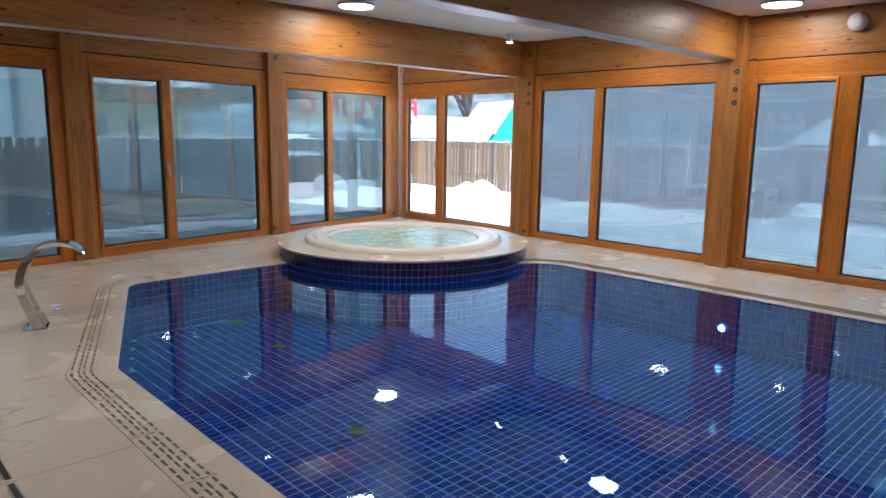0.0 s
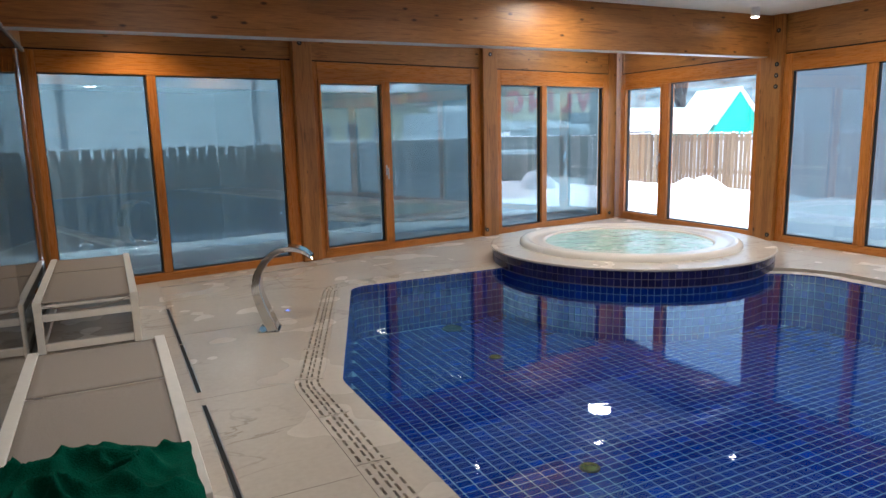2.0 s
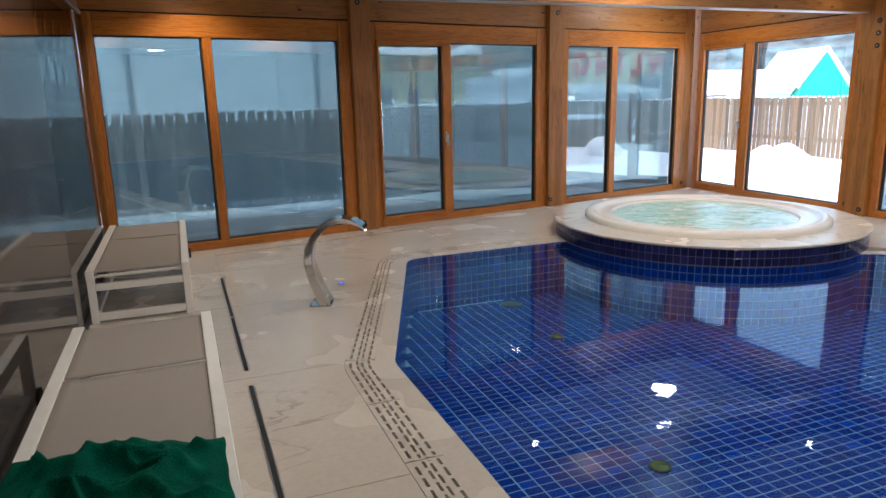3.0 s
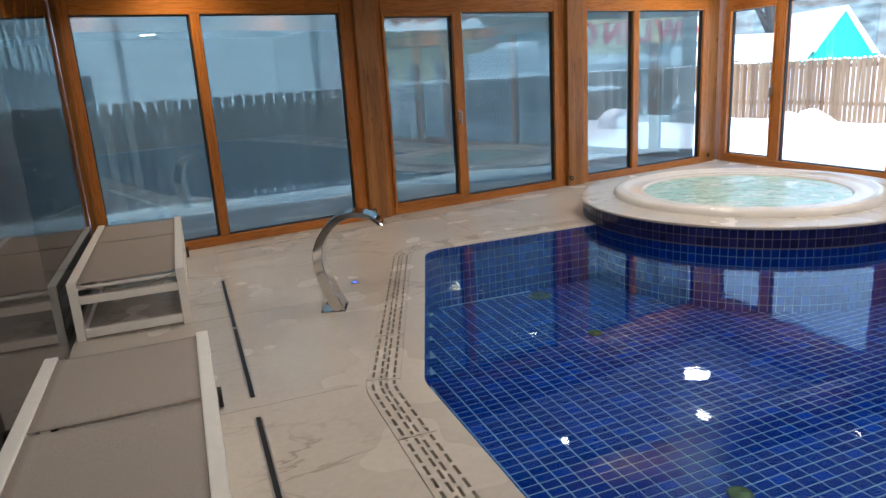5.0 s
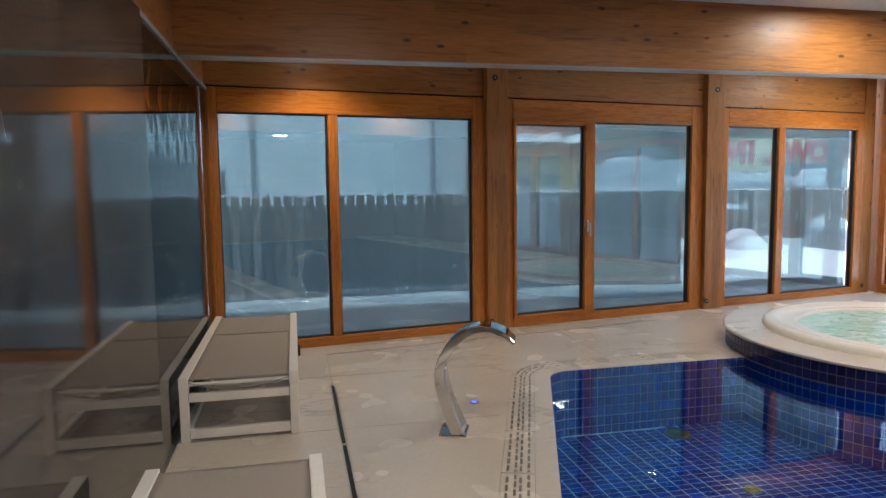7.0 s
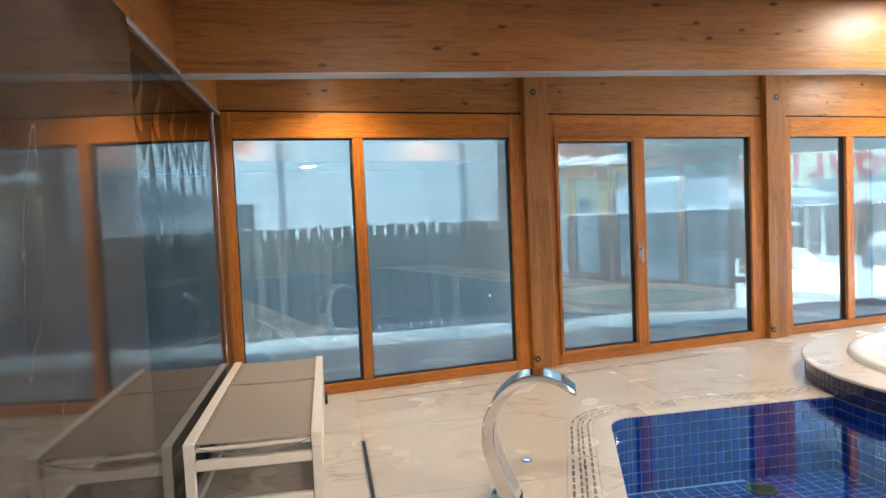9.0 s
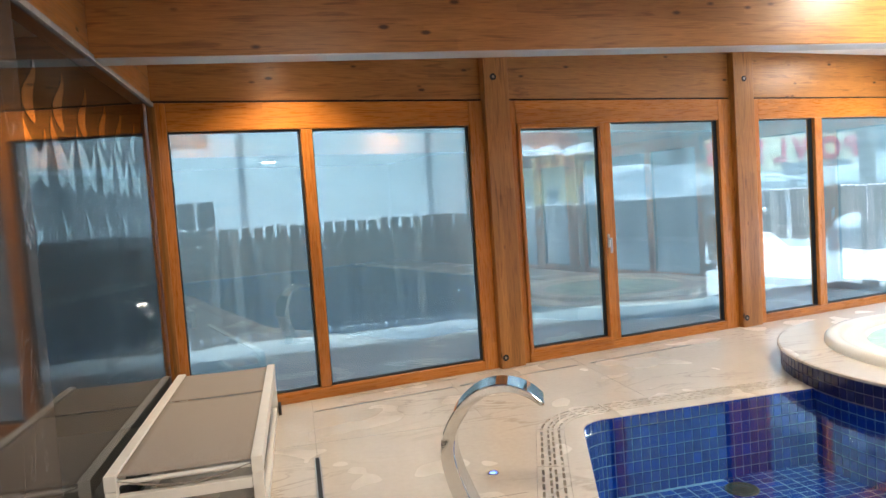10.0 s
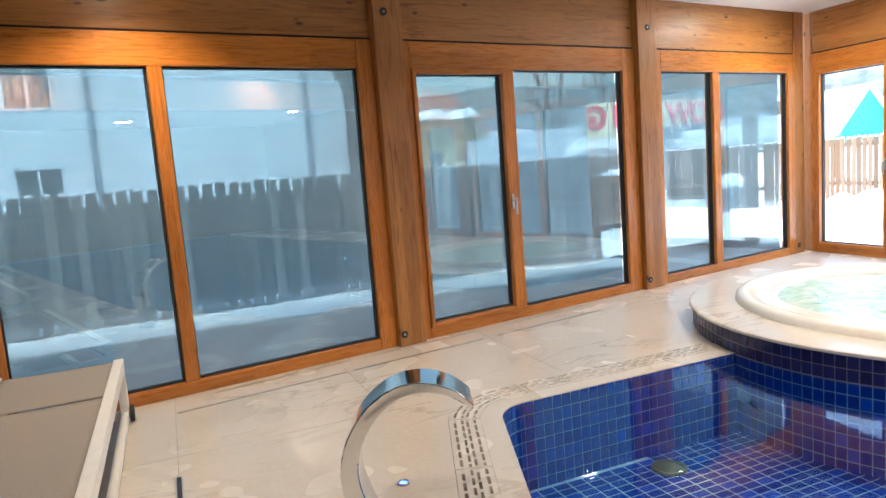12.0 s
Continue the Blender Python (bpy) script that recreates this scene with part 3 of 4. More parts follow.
part("shell", lathe([(1.29, TUB_TOP - 0.002), (1.285, TUB_TOP + 0.035), (1.262, TUB_TOP + 0.058), (1.225, TUB_TOP + 0.066), (1.18, TUB_TOP + 0.058), (1.155, TUB_TOP + 0.036), (1.12, TUB_TOP + 0.03), (1.02, TUB_TOP + 0.026),
                     (0.995, TUB_TOP + 0.036), (0.975, TUB_TOP + 0.02), (0.965, TUB_TOP - 0.02), (0.90, -0.2), (0.55, -0.3), (0.02, -0.3)], 128), M["acrylic"], tub, "glossy cream acrylic shell", True)
rings = 34
prof = [(0.972 * (1 - i / rings) + 0.001, TUB_TOP + 0.012) for i in range(rings + 1)]
wbm = lathe(prof, 110)
for v in wbm.verts:
    r = math.hypot(v.co.x, v.co.y)
    amp = 0.014 * max(0.0, 1 - (r / 0.95) ** 3)
    v.co.z += amp * (noise.noise(v.co * 6.0) + 0.6 * noise.noise(v.co * 14.0))
part("bubbling_water", wbm, M["spa_water"], tub, "pale green foaming water", True)
TW, TH = 0.0655, 0.078
count = int(2 * math.pi * TUB_R / TW)
tm = bmesh.new()
box(tm, -0.03, 0.03, -0.012, 0.012, 0, TH - 0.006, 0.003)
tile_mesh = bpy.data.meshes.new("tile")
tm.to_mesh(tile_mesh)
tm.free()
tile_mesh.materials.append(M["tub_tile"])
for i in range(count):
    a = 2 * math.pi * i / count
    if not (radians(150) < a < radians(345)):
        continue
    for row in range(2):
        t = new("tile", tile_mesh)
        t.parent = tub
        t.matrix_local = pose((TUB_R - 0.0125) * math.cos(a), (TUB_R - 0.0125) * math.sin(a), -0.003 + row * TH, 0, 0, math.degrees(a) + 90)
# the tiles under water, joined
def tiles_mesh(name, cells, parent, label):
    vs, fs = [], []
    for c, u, v, n in cells:
        k = len(vs)
        vs += [c, c + u, c + u + v, c + v]
        q = n * 0.005
        i1, i2 = u * 0.02, v * 0.02
        vs += [c + q + i1 + i2, c + u + q - i1 + i2, c + u + v + q - i1 - i2, c + v + q + i1 - i2]
        fs.append((k + 4, k + 5, k + 6, k + 7))
        fs += [(k + j, k + (j + 1) % 4, k + 4 + (j + 1) % 4, k + 4 + j) for j in range(4)]
    me = bpy.data.meshes.new(name)
    me.from_pydata(vs, [], fs)
    me.materials.append(M["pool_tile"])
    ob = new(name, me)
    ob.parent = parent
    return tagged(ob, label, "", "", "stuff")


def inside(x, y):
    hit = False
    n = len(EDGE)
    for i in range(n):
        a, b = EDGE[i - 1], EDGE[i]
        if (a.y > y) != (b.y > y) and x < (b.x - a.x) * (y - a.y) / (b.y - a.y) + a.x:
            hit = not hit
    return hit


FX, FY, GAP = 0.105, 0.068, 0.0075
cells = []
for i in range(int(5.4 / FX) + 1):
    for j in range(int(11.6 / FY)):
        x, y = 1.05 + i * FX, -4.35 + j * FY
        if all(inside(x + dx, y + dy) for dx in (0, FX) for dy in (0, FY)) or (inside(x + FX / 2, y + FY / 2)):
            if math.hypot(x + FX / 2 - TUB[0], y + FY / 2 - TUB[1]) < TUB_R - 0.1:
                continue
            cells.append((Vector((x, y, POOL_FLOOR)), Vector((FX - GAP, 0, 0)), Vector((0, FY - 0.0085, 0)), Vector((0, 0, 1))))
tiles_mesh("floor_tiles", cells, pool, "cobalt blue floor tiles")
cells = []
WX, WZ = 0.066, 0.082
M["wall_tile"] = tile_material("cobalt_wall_tile", (0.001, 0.034, 0.26), (0.002, 0.048, 0.35), "object")
wt = bmesh.new()
box(wt, 0.0, 0.060, -0.005, 0.002, 0.0, WZ - 0.006, 0.0015)
wall_tile = bpy.data.meshes.new("tile")
wt.to_mesh(wall_tile)
wt.free()
wall_tile.materials.append(M["wall_tile"])
for i in range(len(EDGE)):
    a, b = EDGE[i], EDGE[(i + 1) % len(EDGE)]
    d = (b - a)
    n = max(1, round(d.length / WX))
    st = d / n
    nn = Vector((st.y, -st.x, 0)).normalized()
    for k in range(n):
        for r in range(7):
            z1 = -0.006 - r * WZ
            c = a + st * k
            if 4.6 < a.y < b.y < 7.1 and d.length > 1.0 and z1 - WZ > POOL_FLOOR - 0.01:
                t = new("tile", wall_tile)
                t.parent = pool
                t.matrix_local = pose(c.x, c.y, z1 - WZ + 0.006, 0, 0, math.degrees(math.atan2(d.y, d.x)))
                continue
            if z1 - WZ < POOL_FLOOR - 0.08:
                continue
            u = Vector((st.x, st.y, 0)) * (1 - 0.006 / max(0.02, st.length))
            cells.append((Vector((c.x, c.y, max(POOL_FLOOR, z1 - WZ + 0.006))), u, Vector((0, 0, z1 - max(POOL_FLOOR, z1 - WZ + 0.006))), nn))
for i in range(count):
    a = 2 * math.pi * (i - 0.5) / count
    if radians(160) < a < radians(340):
        for r in range(7):
            z1 = -0.010 - r * WZ
            u = Vector((-math.sin(a), math.cos(a), 0)) * 0.06
            cells.append((Vector((TUB[0] + (TUB_R - 0.02) * math.cos(a), TUB[1] + (TUB_R - 0.02) * math.sin(a), z1 - WZ + 0.006)), u, Vector((0, 0, WZ - 0.006)), Vector((math.cos(a), math.sin(a), 0))))
tiles_mesh("wall_tiles", cells, pool, "cobalt blue wall tiles")


def drain(x, y, r, mat, label):
    d = empty("pool_drain", pose(x, y, POOL_FLOOR), label, "drain", "pool drains")
    part("collar", lathe([(r, 0.004), (r, 0.012), (r * 0.9, 0.018), (r * 0.8, 0.014)], 32), M["drain"], d)
    part("grid", lathe([(r * 0.8, 0.014), (r * 0.7, 0.010), (0.0, 0.022)], 32), mat, d)


M["lens_off"] = plain("greenish_lamp_glass", (0.34, 0.42, 0.16), 0.08, 0.6, 0.35, 14)
drain(3.05, 6.9, 0.11, M["drain"], "dark round drain on the tiled pool bottom")
drain(2.97, 5.86, 0.06, M["lens_off"], "small greenish glass fitting on the pool bottom")
drain(2.4, 3.76, 0.065, M["lens_off"], "small greenish glass fitting on the pool bottom")
for y in (2.9, 1.4):
    ul = empty("underwater_lamp", pose(6.285, y, -0.34, 0, -90), "round underwater pool lamp, lit bluish", "lamp", "underwater lamps")
    part("ring", lathe([(0.045, 0.0), (0.048, 0.014), (0.035, 0.016)], 24), M["steel"], ul)
    part("lens", lathe([(0.035, 0.012), (0.0, 0.018)], 24), M["underwater"], ul, "glowing lens")

# ---- linear floor drains and joints ----
def slot_drain(m, length, w=0.022):
    d = empty("slot_drain", m, "narrow dark slot drain in the floor", "drain", "floor slot drains")
    part("slot", box(bmesh.new(), 0, length, -w / 2 + 0.004, w / 2 - 0.004, -0.02, 0.0015), M["black"], d)
    for sgn in (-1, 1):
        part("edge", box(bmesh.new(), 0, length, sgn * w / 2 - 0.003, sgn * w / 2 + 0.003, -0.02, 0.0025), M["steel"], d)


for y0, y1 in ((5.96, 7.15), (4.84, 5.92), (3.42, 4.61), (2.2, 3.37), (1.0, 2.16), (-0.2, 0.96)):
    slot_drain(pose(0.25, y0, 0, 0, 0, 90), y1 - y0, 0.030)
for x0 in (0.26, 1.47, 2.75):
    slot_drain(pose(x0, north_y(x0) - 0.385, 0, 0, 0, SKEW), 1.16, 0.012)
    slot_drain(pose(x0 + 0.25, north_y(x0 + 0.25) - 0.13, 0, 0, 0, SKEW), 1.0, 0.010)
for name, dims in (("joint", (0.249, 0.252, 7.17, 8.55)), ("joint", (1.42, 1.423, 7.5, 8.72)), ("joint", (-0.72, 0.76, 4.72, 4.723)), ("joint", (-0.72, 1.3, 6.2, 6.203)), ("joint", (0.0, 1.7, 7.42, 7.423)),
                   ("joint", (-0.72, 0.78, 3.39, 3.393)), ("joint", (2.66, 2.663, 7.45, 8.9)), ("joint", (7.2, 7.203, 0.0, 6.2)), ("joint", (6.62, 7.8, 4.4, 4.403)), ("joint", (6.62, 7.8, 3.0, 3.003)), ("joint", (6.62, 7.8, 1.6, 1.603))):
    x0, x1, y0, y1 = dims
    part(name, box(bmesh.new(), x0, x1, y0, y1, -0.01, 0.0008), M["joint"], floor)

btn = empty("floor_button", pose(1.20, 6.50, 0), "small round steel floor button with a blue glow", "button")
part("ring", lathe([(0.032, 0.0), (0.03, 0.006), (0.02, 0.007), (0.018, 0.003)], 24), M["steel"], btn)
part("lens", lathe([(0.019, 0.003), (0.0, 0.008)], 20), glow("blue_button_glow", (0.02, 0.08, 1.0), 1.5), btn, "glowing blue lens")


# ---- waterfall spout ----
def spout():
    sp = empty("waterfall_spout", pose(0.93, 5.98, 0, 0, 0, -20), "curved polished steel waterfall spout on a base plate", "spout")
    part("base_plate", box(bmesh.new(), -0.085, 0.085, -0.1, 0.1, 0.0, 0.012, 0.003), M["chrome"], sp)
    for bx in (-0.07, 0.07):
        for by in (-0.085, 0.085):
            part("bolt", tube(bmesh.new(), pose(bx, by, 0.019), 0.011, 0.009, 0.014, 6), M["chrome"], sp)
    keys = [(0.035, 0.01), (-0.01, 0.12), (-0.055, 0.25), (-0.075, 0.36), (-0.055, 0.47), (0.01, 0.575), (0.10, 0.645), (0.20, 0.665), (0.30, 0.64), (0.375, 0.585)]
    pts = []
    n = len(keys)
    for i in range(n - 1):
        p0, p1, p2, p3 = (Vector(keys[max(0, min(n - 1, i + k))]) for k in (-1, 0, 1, 2))
        for k in range(6):
            t = k / 6
            pts.append(0.5 * ((2 * p1) + (p2 - p0) * t + (2 * p0 - 5 * p1 + 4 * p2 - p3) * t * t + (3 * p1 - p0 - 3 * p2 + p3) * t ** 3))
    pts.append(Vector(keys[-1]))
    bm, prev = bmesh.new(), None
    for i, c in enumerate(pts):
        t = i / (len(pts) - 1)
        d = (pts[min(i + 1, len(pts) - 1)] - pts[max(i - 1, 0)]).normalized()
        nx, nz = -d.y, d.x
        w = 0.082 + 0.012 * (2 * t - 0.9) ** 2
        th = 0.034 * (1 - t) ** 0.7 + 0.007
        ring = [bm.verts.new((c.x + nx * o, y, c.y + nz * o)) for o, y in ((-th, -w + .004), (-th + .004, -w), (th - .004, -w), (th, -w + .004), (th, w - .004), (th - .004, w), (-th + .004, w), (-th, w - .004))]
        if prev:
            for k in range(8):
                bm.faces.new((prev[k], prev[(k + 1) % 8], ring[(k + 1) % 8], ring[k]))
        prev = ring
    bm.faces.new(prev)
    part("arch", bm, M["chrome"], sp, "bent polished steel sheet")
    for p in sp.children[-1].data.polygons:
        p.use_smooth = abs(p.normal.y) < 0.5


spout()


# ---- sun loungers ----
def lounger(x, y0):
    """Low aluminium lounger, head end to the north; y0: its foot end."""
    W, L, H = 0.70, 2.03, 0.395
    lo = empty("sun_lounger", pose(x, y0, 0), "low cream aluminium sun lounger with taupe mesh fabric", "lounger", "sun loungers")
    for sx in (-W / 2, W / 2 - 0.055):
        part("side_rail", box(bmesh.new(), sx, sx + 0.055, 0.0, L, H - 0.075, H, 0.004), M["aluminium"], lo)
    for sy in (0.0, L - 0.05):
        for sx in (-W / 2, W / 2 - 0.055):
            part("leg", box(bmesh.new(), sx + 0.002, sx + 0.053, sy + 0.001, sy + 0.051, 0.0, H - 0.076, 0.003), M["aluminium"], lo)
        part("stretcher", box(bmesh.new(), -W / 2 + 0.056, W / 2 - 0.056, sy + 0.005, sy + 0.045, 0.02, 0.075, 0.003), M["aluminium"], lo)
        part("cross_rail", box(bmesh.new(), -W / 2 + 0.056, W / 2 - 0.056, sy + 0.005, sy + 0.045, H - 0.15, H - 0.10, 0.003), M["aluminium"], lo)
    for sx in (-W / 2, W / 2 - 0.055):
        part("side_stretcher", box(bmesh.new(), sx + 0.008, sx + 0.047, 0.052, L - 0.052, 0.02, 0.07, 0.003), M["aluminium"], lo)

    def fabric(name, y_a, y_b, sag):
        bm = bmesh.new()
        nx, ny = 14, 20
        grid = []
        for j in range(ny + 1):
            row = []
            for i in range(nx + 1):
                u, v = i / nx, j / ny
                z = H - 0.012 - sag * math.sin(math.pi * u) * (0.5 + 0.5 * math.cos(2 * math.pi * v)) ** 3
                row.append(bm.verts.new((-W / 2 + 0.05 + u * (W - 0.10), y_a + v * (y_b - y_a), z)))
            grid.append(row)
        for j in range(ny):
            for i in range(nx):
                bm.faces.new((grid[j][i], grid[j][i + 1], grid[j + 1][i + 1], grid[j + 1][i]))
        r = bmesh.ops.extrude_face_region(bm, geom=bm.faces[:])
        bmesh.ops.translate(bm, vec=(0, 0, -0.004), verts=[g for g in r["geom"] if isinstance(g, bmesh.types.BMVert)])
        part(name, bm, M["fabric"], lo, "taupe mesh fabric", True)

    fabric("seat_fabric", 0.02, L - 0.762, 0.003)
    fabric("back_fabric", L - 0.735, L - 0.02, 0.003)
    part("hem_tube", tube(bmesh.new(), pose(0, 0.03, H - 0.045, 0, 90), 0.012, 0.012, W - 0.12, 12), M["aluminium"], lo)
    band, n = bmesh.new(), 16
    prev = None
    for i in range(n + 1):
        u = i / n
        z = H - 0.03 - 0.05 * math.sin(math.pi * u)
        ring = [band.verts.new((-W / 2 + 0.056 + u * (W - 0.112), yy, zz)) for yy, zz in ((0.012, z), (0.016, z), (0.03, z - 0.012), (0.026, z - 0.014))]
        if prev:
            for k in range(4):
                band.faces.new((prev[k], prev[(k + 1) % 4], ring[(k + 1) % 4], ring[k]))
        prev = ring
    part("slack_hem", band, M["fabric"], lo, "slack fabric hem", True)
    for sx in (-W / 2 - 0.012, W / 2 + 0.012):
        part("wheel", tube(bmesh.new(), pose(sx, L - 0.03, 0.05, 0, 90), 0.05, 0.05, 0.02, 24), M["black"], lo, "small black wheel")
    return lo


lounger(-0.355, 6.19)
lounger(-0.265, 2.82)


def towel():
    bm = bmesh.new()
    nx, ny = 70, 50
    grid = []
    for j in range(ny + 1):
        row = []
        for i in range(nx + 1):
            u, v = i / nx, j / ny
            p = Vector((u * 4.2, v * 3.2, 0.3))
            fold = noise.noise(p * 1.3) * 0.5 + 0.5
            ridge = 1 - abs(noise.noise(p * 1.5 + Vector((4, 1, 0))))
            edge = min(1, 5 * u, 5 * (1 - u), 5 * v, 5 * (1 - v))
            z = 0.398 + edge * (0.014 + 0.125 * fold * ridge ** 3 + 0.004 * noise.noise(p * 4))
            x = -0.61 + 0.67 * u + 0.012 * noise.noise(p * 1.2 + Vector((9, 0, 0)))
            y = 2.86 + 0.50 * v + 0.05 * noise.noise(p * 1.5) - 0.10 * u
            if x > 0.075:
                z -= 0.5 * (x - 0.075)
            row.append(bm.verts.new((x, y, z)))
        grid.append(row)
    for j in range(ny):
        for i in range(nx):
            bm.faces.new((grid[j][i], grid[j][i + 1], grid[j + 1][i + 1], grid[j + 1][i]))
    r = bmesh.ops.extrude_face_region(bm, geom=bm.faces[:])
    bmesh.ops.translate(bm, vec=(0, 0, -0.006), verts=[g for g in r["geom"] if isinstance(g, bmesh.types.BMVert)])
    tagged(link("towel", bm, M["towel"], smooth=True), "crumpled dark green terry towel on a lounger", "towel")


towel()

dome = empty("wall_speaker", pose(7.80, 2.42, 2.74, 0, -90), "round white wall speaker on the timber fascia", "speaker")
part("body", lathe([(0.09, 0.0), (0.09, 0.05), (0.075, 0.085), (0.04, 0.10), (0.0, 0.103)], 32), M["plastic"], dome, "", True)

# ---- outside ----
GROUND = -0.12
g = bmesh.new()
N = 60
grid = []
for j in range(N + 1):
    row = []
    for i in range(N + 1):
        x, y = -900 + 1800 * i / N, -900 + 1800 * j / N
        row.append(g.verts.new((x, y, GROUND - 0.03)))
    grid.append(row)
for j in range(N):
    for i in range(N):
        g.faces.new((grid[j][i], grid[j][i + 1], grid[j + 1][i + 1], grid[j + 1][i]))
# keep the basin clear of the ground sheet
for v in g.verts:
    if abs(v.co.x) < 40 and abs(v.co.y) < 40:
        v.co.z = -0.8
tagged(link("ground", g, M["snow"]), "snow covered ground", "ground", "", "structure")


def snow_field(name, x0, x1, y0, y1, base, amp, label, n=50):
    bm = bmesh.new()
    gr = []
    for j in range(n + 1):
        row = []
        for i in range(n + 1):
            x, y = x0 + (x1 - x0) * i / n, y0 + (y1 - y0) * j / n
            edge = min(1.0, 12 * min(i, n - i, j, n - j) / n)
            row.append(bm.verts.new((x, y, base + edge * (0.04 + amp * (0.5 + noise.noise(Vector((x * .9, y * .9, 0))) + 0.4 * noise.noise(Vector((x * 2.6, y * 2.6, 3))))))))
        gr.append(row)
    for j in range(n):
        for i in range(n):
            bm.faces.new((gr[j][i], gr[j][i + 1], gr[j + 1][i + 1], gr[j + 1][i]))
    return tagged(link(name, bm, M["snow"], smooth=True), label, "snow", "", "structure")


# terrace round the hall
tb = bmesh.new()
box(tb, -12, 8.2, 8.8, 11.05, GROUND - 0.2, GROUND + 0.03)
box(tb, 8.2, 9.0, -8, 11.05, GROUND - 0.2, GROUND + 0.03)
ter = link("pavement", tb, M["deck"])
tagged(ter, "wet grey terrace slabs", "terrace", "", "structure")
snow_field("snow_bank_north", -14, 6.3, 11.0, 12.4, GROUND + 0.01, 0.04, "low bank of snow along the grey fence", 80)
snow_field("snow_bank_east", 8.9, 40, -12, 40, GROUND - 0.05, 0.10, "lumpy trodden snow beside the hall", 90)
snow_field("snow_bank_far", -40, 8.95, 12.3, 40, GROUND - 0.05, 0.08, "snow behind the fence", 40)


def fence(m, length, mat, label, pitch, width, top, arc):
    f = empty("fence", m, label, "fence")
    bm = bmesh.new()
    hw = width / 2
    sec = [(-hw, 0.0)] + [(hw * math.cos(math.pi - math.pi * k / 8), top - GROUND + arc * math.sin(math.pi * k / 8)) for k in range(9)] + [(hw, 0.0)]
    fr = [bm.verts.new((a, -0.011, b)) for a, b in sec]
    bk = [bm.verts.new((a, 0.011, b)) for a, b in sec]
    bm.faces.new(fr)
    bm.faces.new(bk[::-1])
    for k in range(len(sec)):
        j = (k + 1) % len(sec)
        bm.faces.new((fr[k], bk[k], bk[j], fr[j]))
    me = bpy.data.meshes.new("board")
    bmesh.ops.recalc_face_normals(bm, faces=bm.faces)
    bm.to_mesh(me)
    bm.free()
    me.materials.append(mat)
    sb = bmesh.new()
    bmesh.ops.create_uvsphere(sb, u_segments=8, v_segments=5, radius=1.0, matrix=Matrix.Diagonal((hw * 0.95, 0.022, 0.024, 1)))
    sm = bpy.data.meshes.new("snow_cap")
    sb.to_mesh(sm)
    sb.free()
    sm.materials.append(M["snow"])
    r = random.Random(3)
    for k in range(int(length / pitch)):
        b = new("board", me)
        b.parent = f
        dz = r.uniform(-0.015, 0.015)
        b.matrix_local = pose(k * pitch, 0, GROUND - 0.02 + dz, 0, r.uniform(-.4, .4), 0)
        c = new("snow_cap", sm)
        c.parent = b
        c.matrix_local = pose(0, 0, top - GROUND + arc + 0.005)
    for z in (0.3, 1.15):
        part("rail", box(bmesh.new(), -0.1, length, 0.012, 0.06, z, z + 0.09), mat, f)
    k = 0.0
    while k < length:
        part("fence_post", box(bmesh.new(), k, k + 0.1, 0.061, 0.16, GROUND - 0.1, top + 0.02), mat, f)
        k += 2.2
    return f


fn_ = fence(pose(-6.6, 11.75, 0), 12.85, M["fence_grey"], "weathered grey picket fence capped with snow", 0.145, 0.106, 1.415, 0.012)
part("backing_sheet", box(bmesh.new(), 0, 12.75, 0.17, 0.18, 0.02, 1.27), M["sheet"], fn_, "blue-grey sheet behind the boards")
fence(pose(14.3, 19.8, 0, 0, 0, -90), 13.4, M["fence"], "warm brown picket fence capped with snow", 0.125, 0.098, 1.34, 0.03)
fence(pose(14.3, 6.3, 0, 0, 0, -90), 10.5, M["fence_grey"], "grey brown picket fence capped with snow", 0.145, 0.132, 1.34, 0.02)
fence(pose(5.9, 19.8, 0), 8.4, M["fence_grey"], "grey brown picket fence capped with snow", 0.145, 0.132, 1.34, 0.02)
for y in (10.6, 8.95):
    part("green_pole", tube(bmesh.new(), pose(14.22, y, 0.62), 0.03, 0.03, 1.5, 10), M["green_canvas"], tagged(empty("marker_pole", Matrix.Identity(4)), "slim green painted pole by the fence", "pole"))


def snow_heap(x, y, rx, ry, h, label):
    bm = bmesh.new()
    bmesh.ops.create_icosphere(bm, subdivisions=4, radius=1.0)
    for v in bm.verts:
        k = 1 + 0.18 * noise.noise(v.co * 1.8 + Vector((x, y, 0))) + 0.06 * noise.noise(v.co * 5)
        v.co = Vector((v.co.x * rx * k, v.co.y * ry * k, max(-0.05, v.co.z) * h * k))
    ob = tagged(link("snow_heap", bm, M["snow"], smooth=True), label, "snow", "snow heaps")
    ob.location = (x, y, GROUND)


snow_heap(12.8, 12.4, 0.55, 0.5, 0.45, "rounded heap of fresh snow by the fence")
snow_heap(13.2, 13.4, 0.35, 0.35, 0.34, "rounded heap of fresh snow by the fence")
snow_heap(1.22, 9.3, 0.4, 0.27, 0.25, "low heap of snow on the terrace")
snow_heap(3.0, 9.95, 0.3, 0.22, 0.18, "low heap of snow on the terrace")
snow_heap(4.35, 10.1, 0.4, 0.25, 0.2, "low heap of snow on the terrace")
snow_heap(12.9, 4.3, 0.6, 0.5, 0.5, "rounded heap of fresh snow by the fence")
snow_heap(11.5, 2.0, 0.5, 0.45, 0.55, "rounded heap of fresh snow on the lawn")


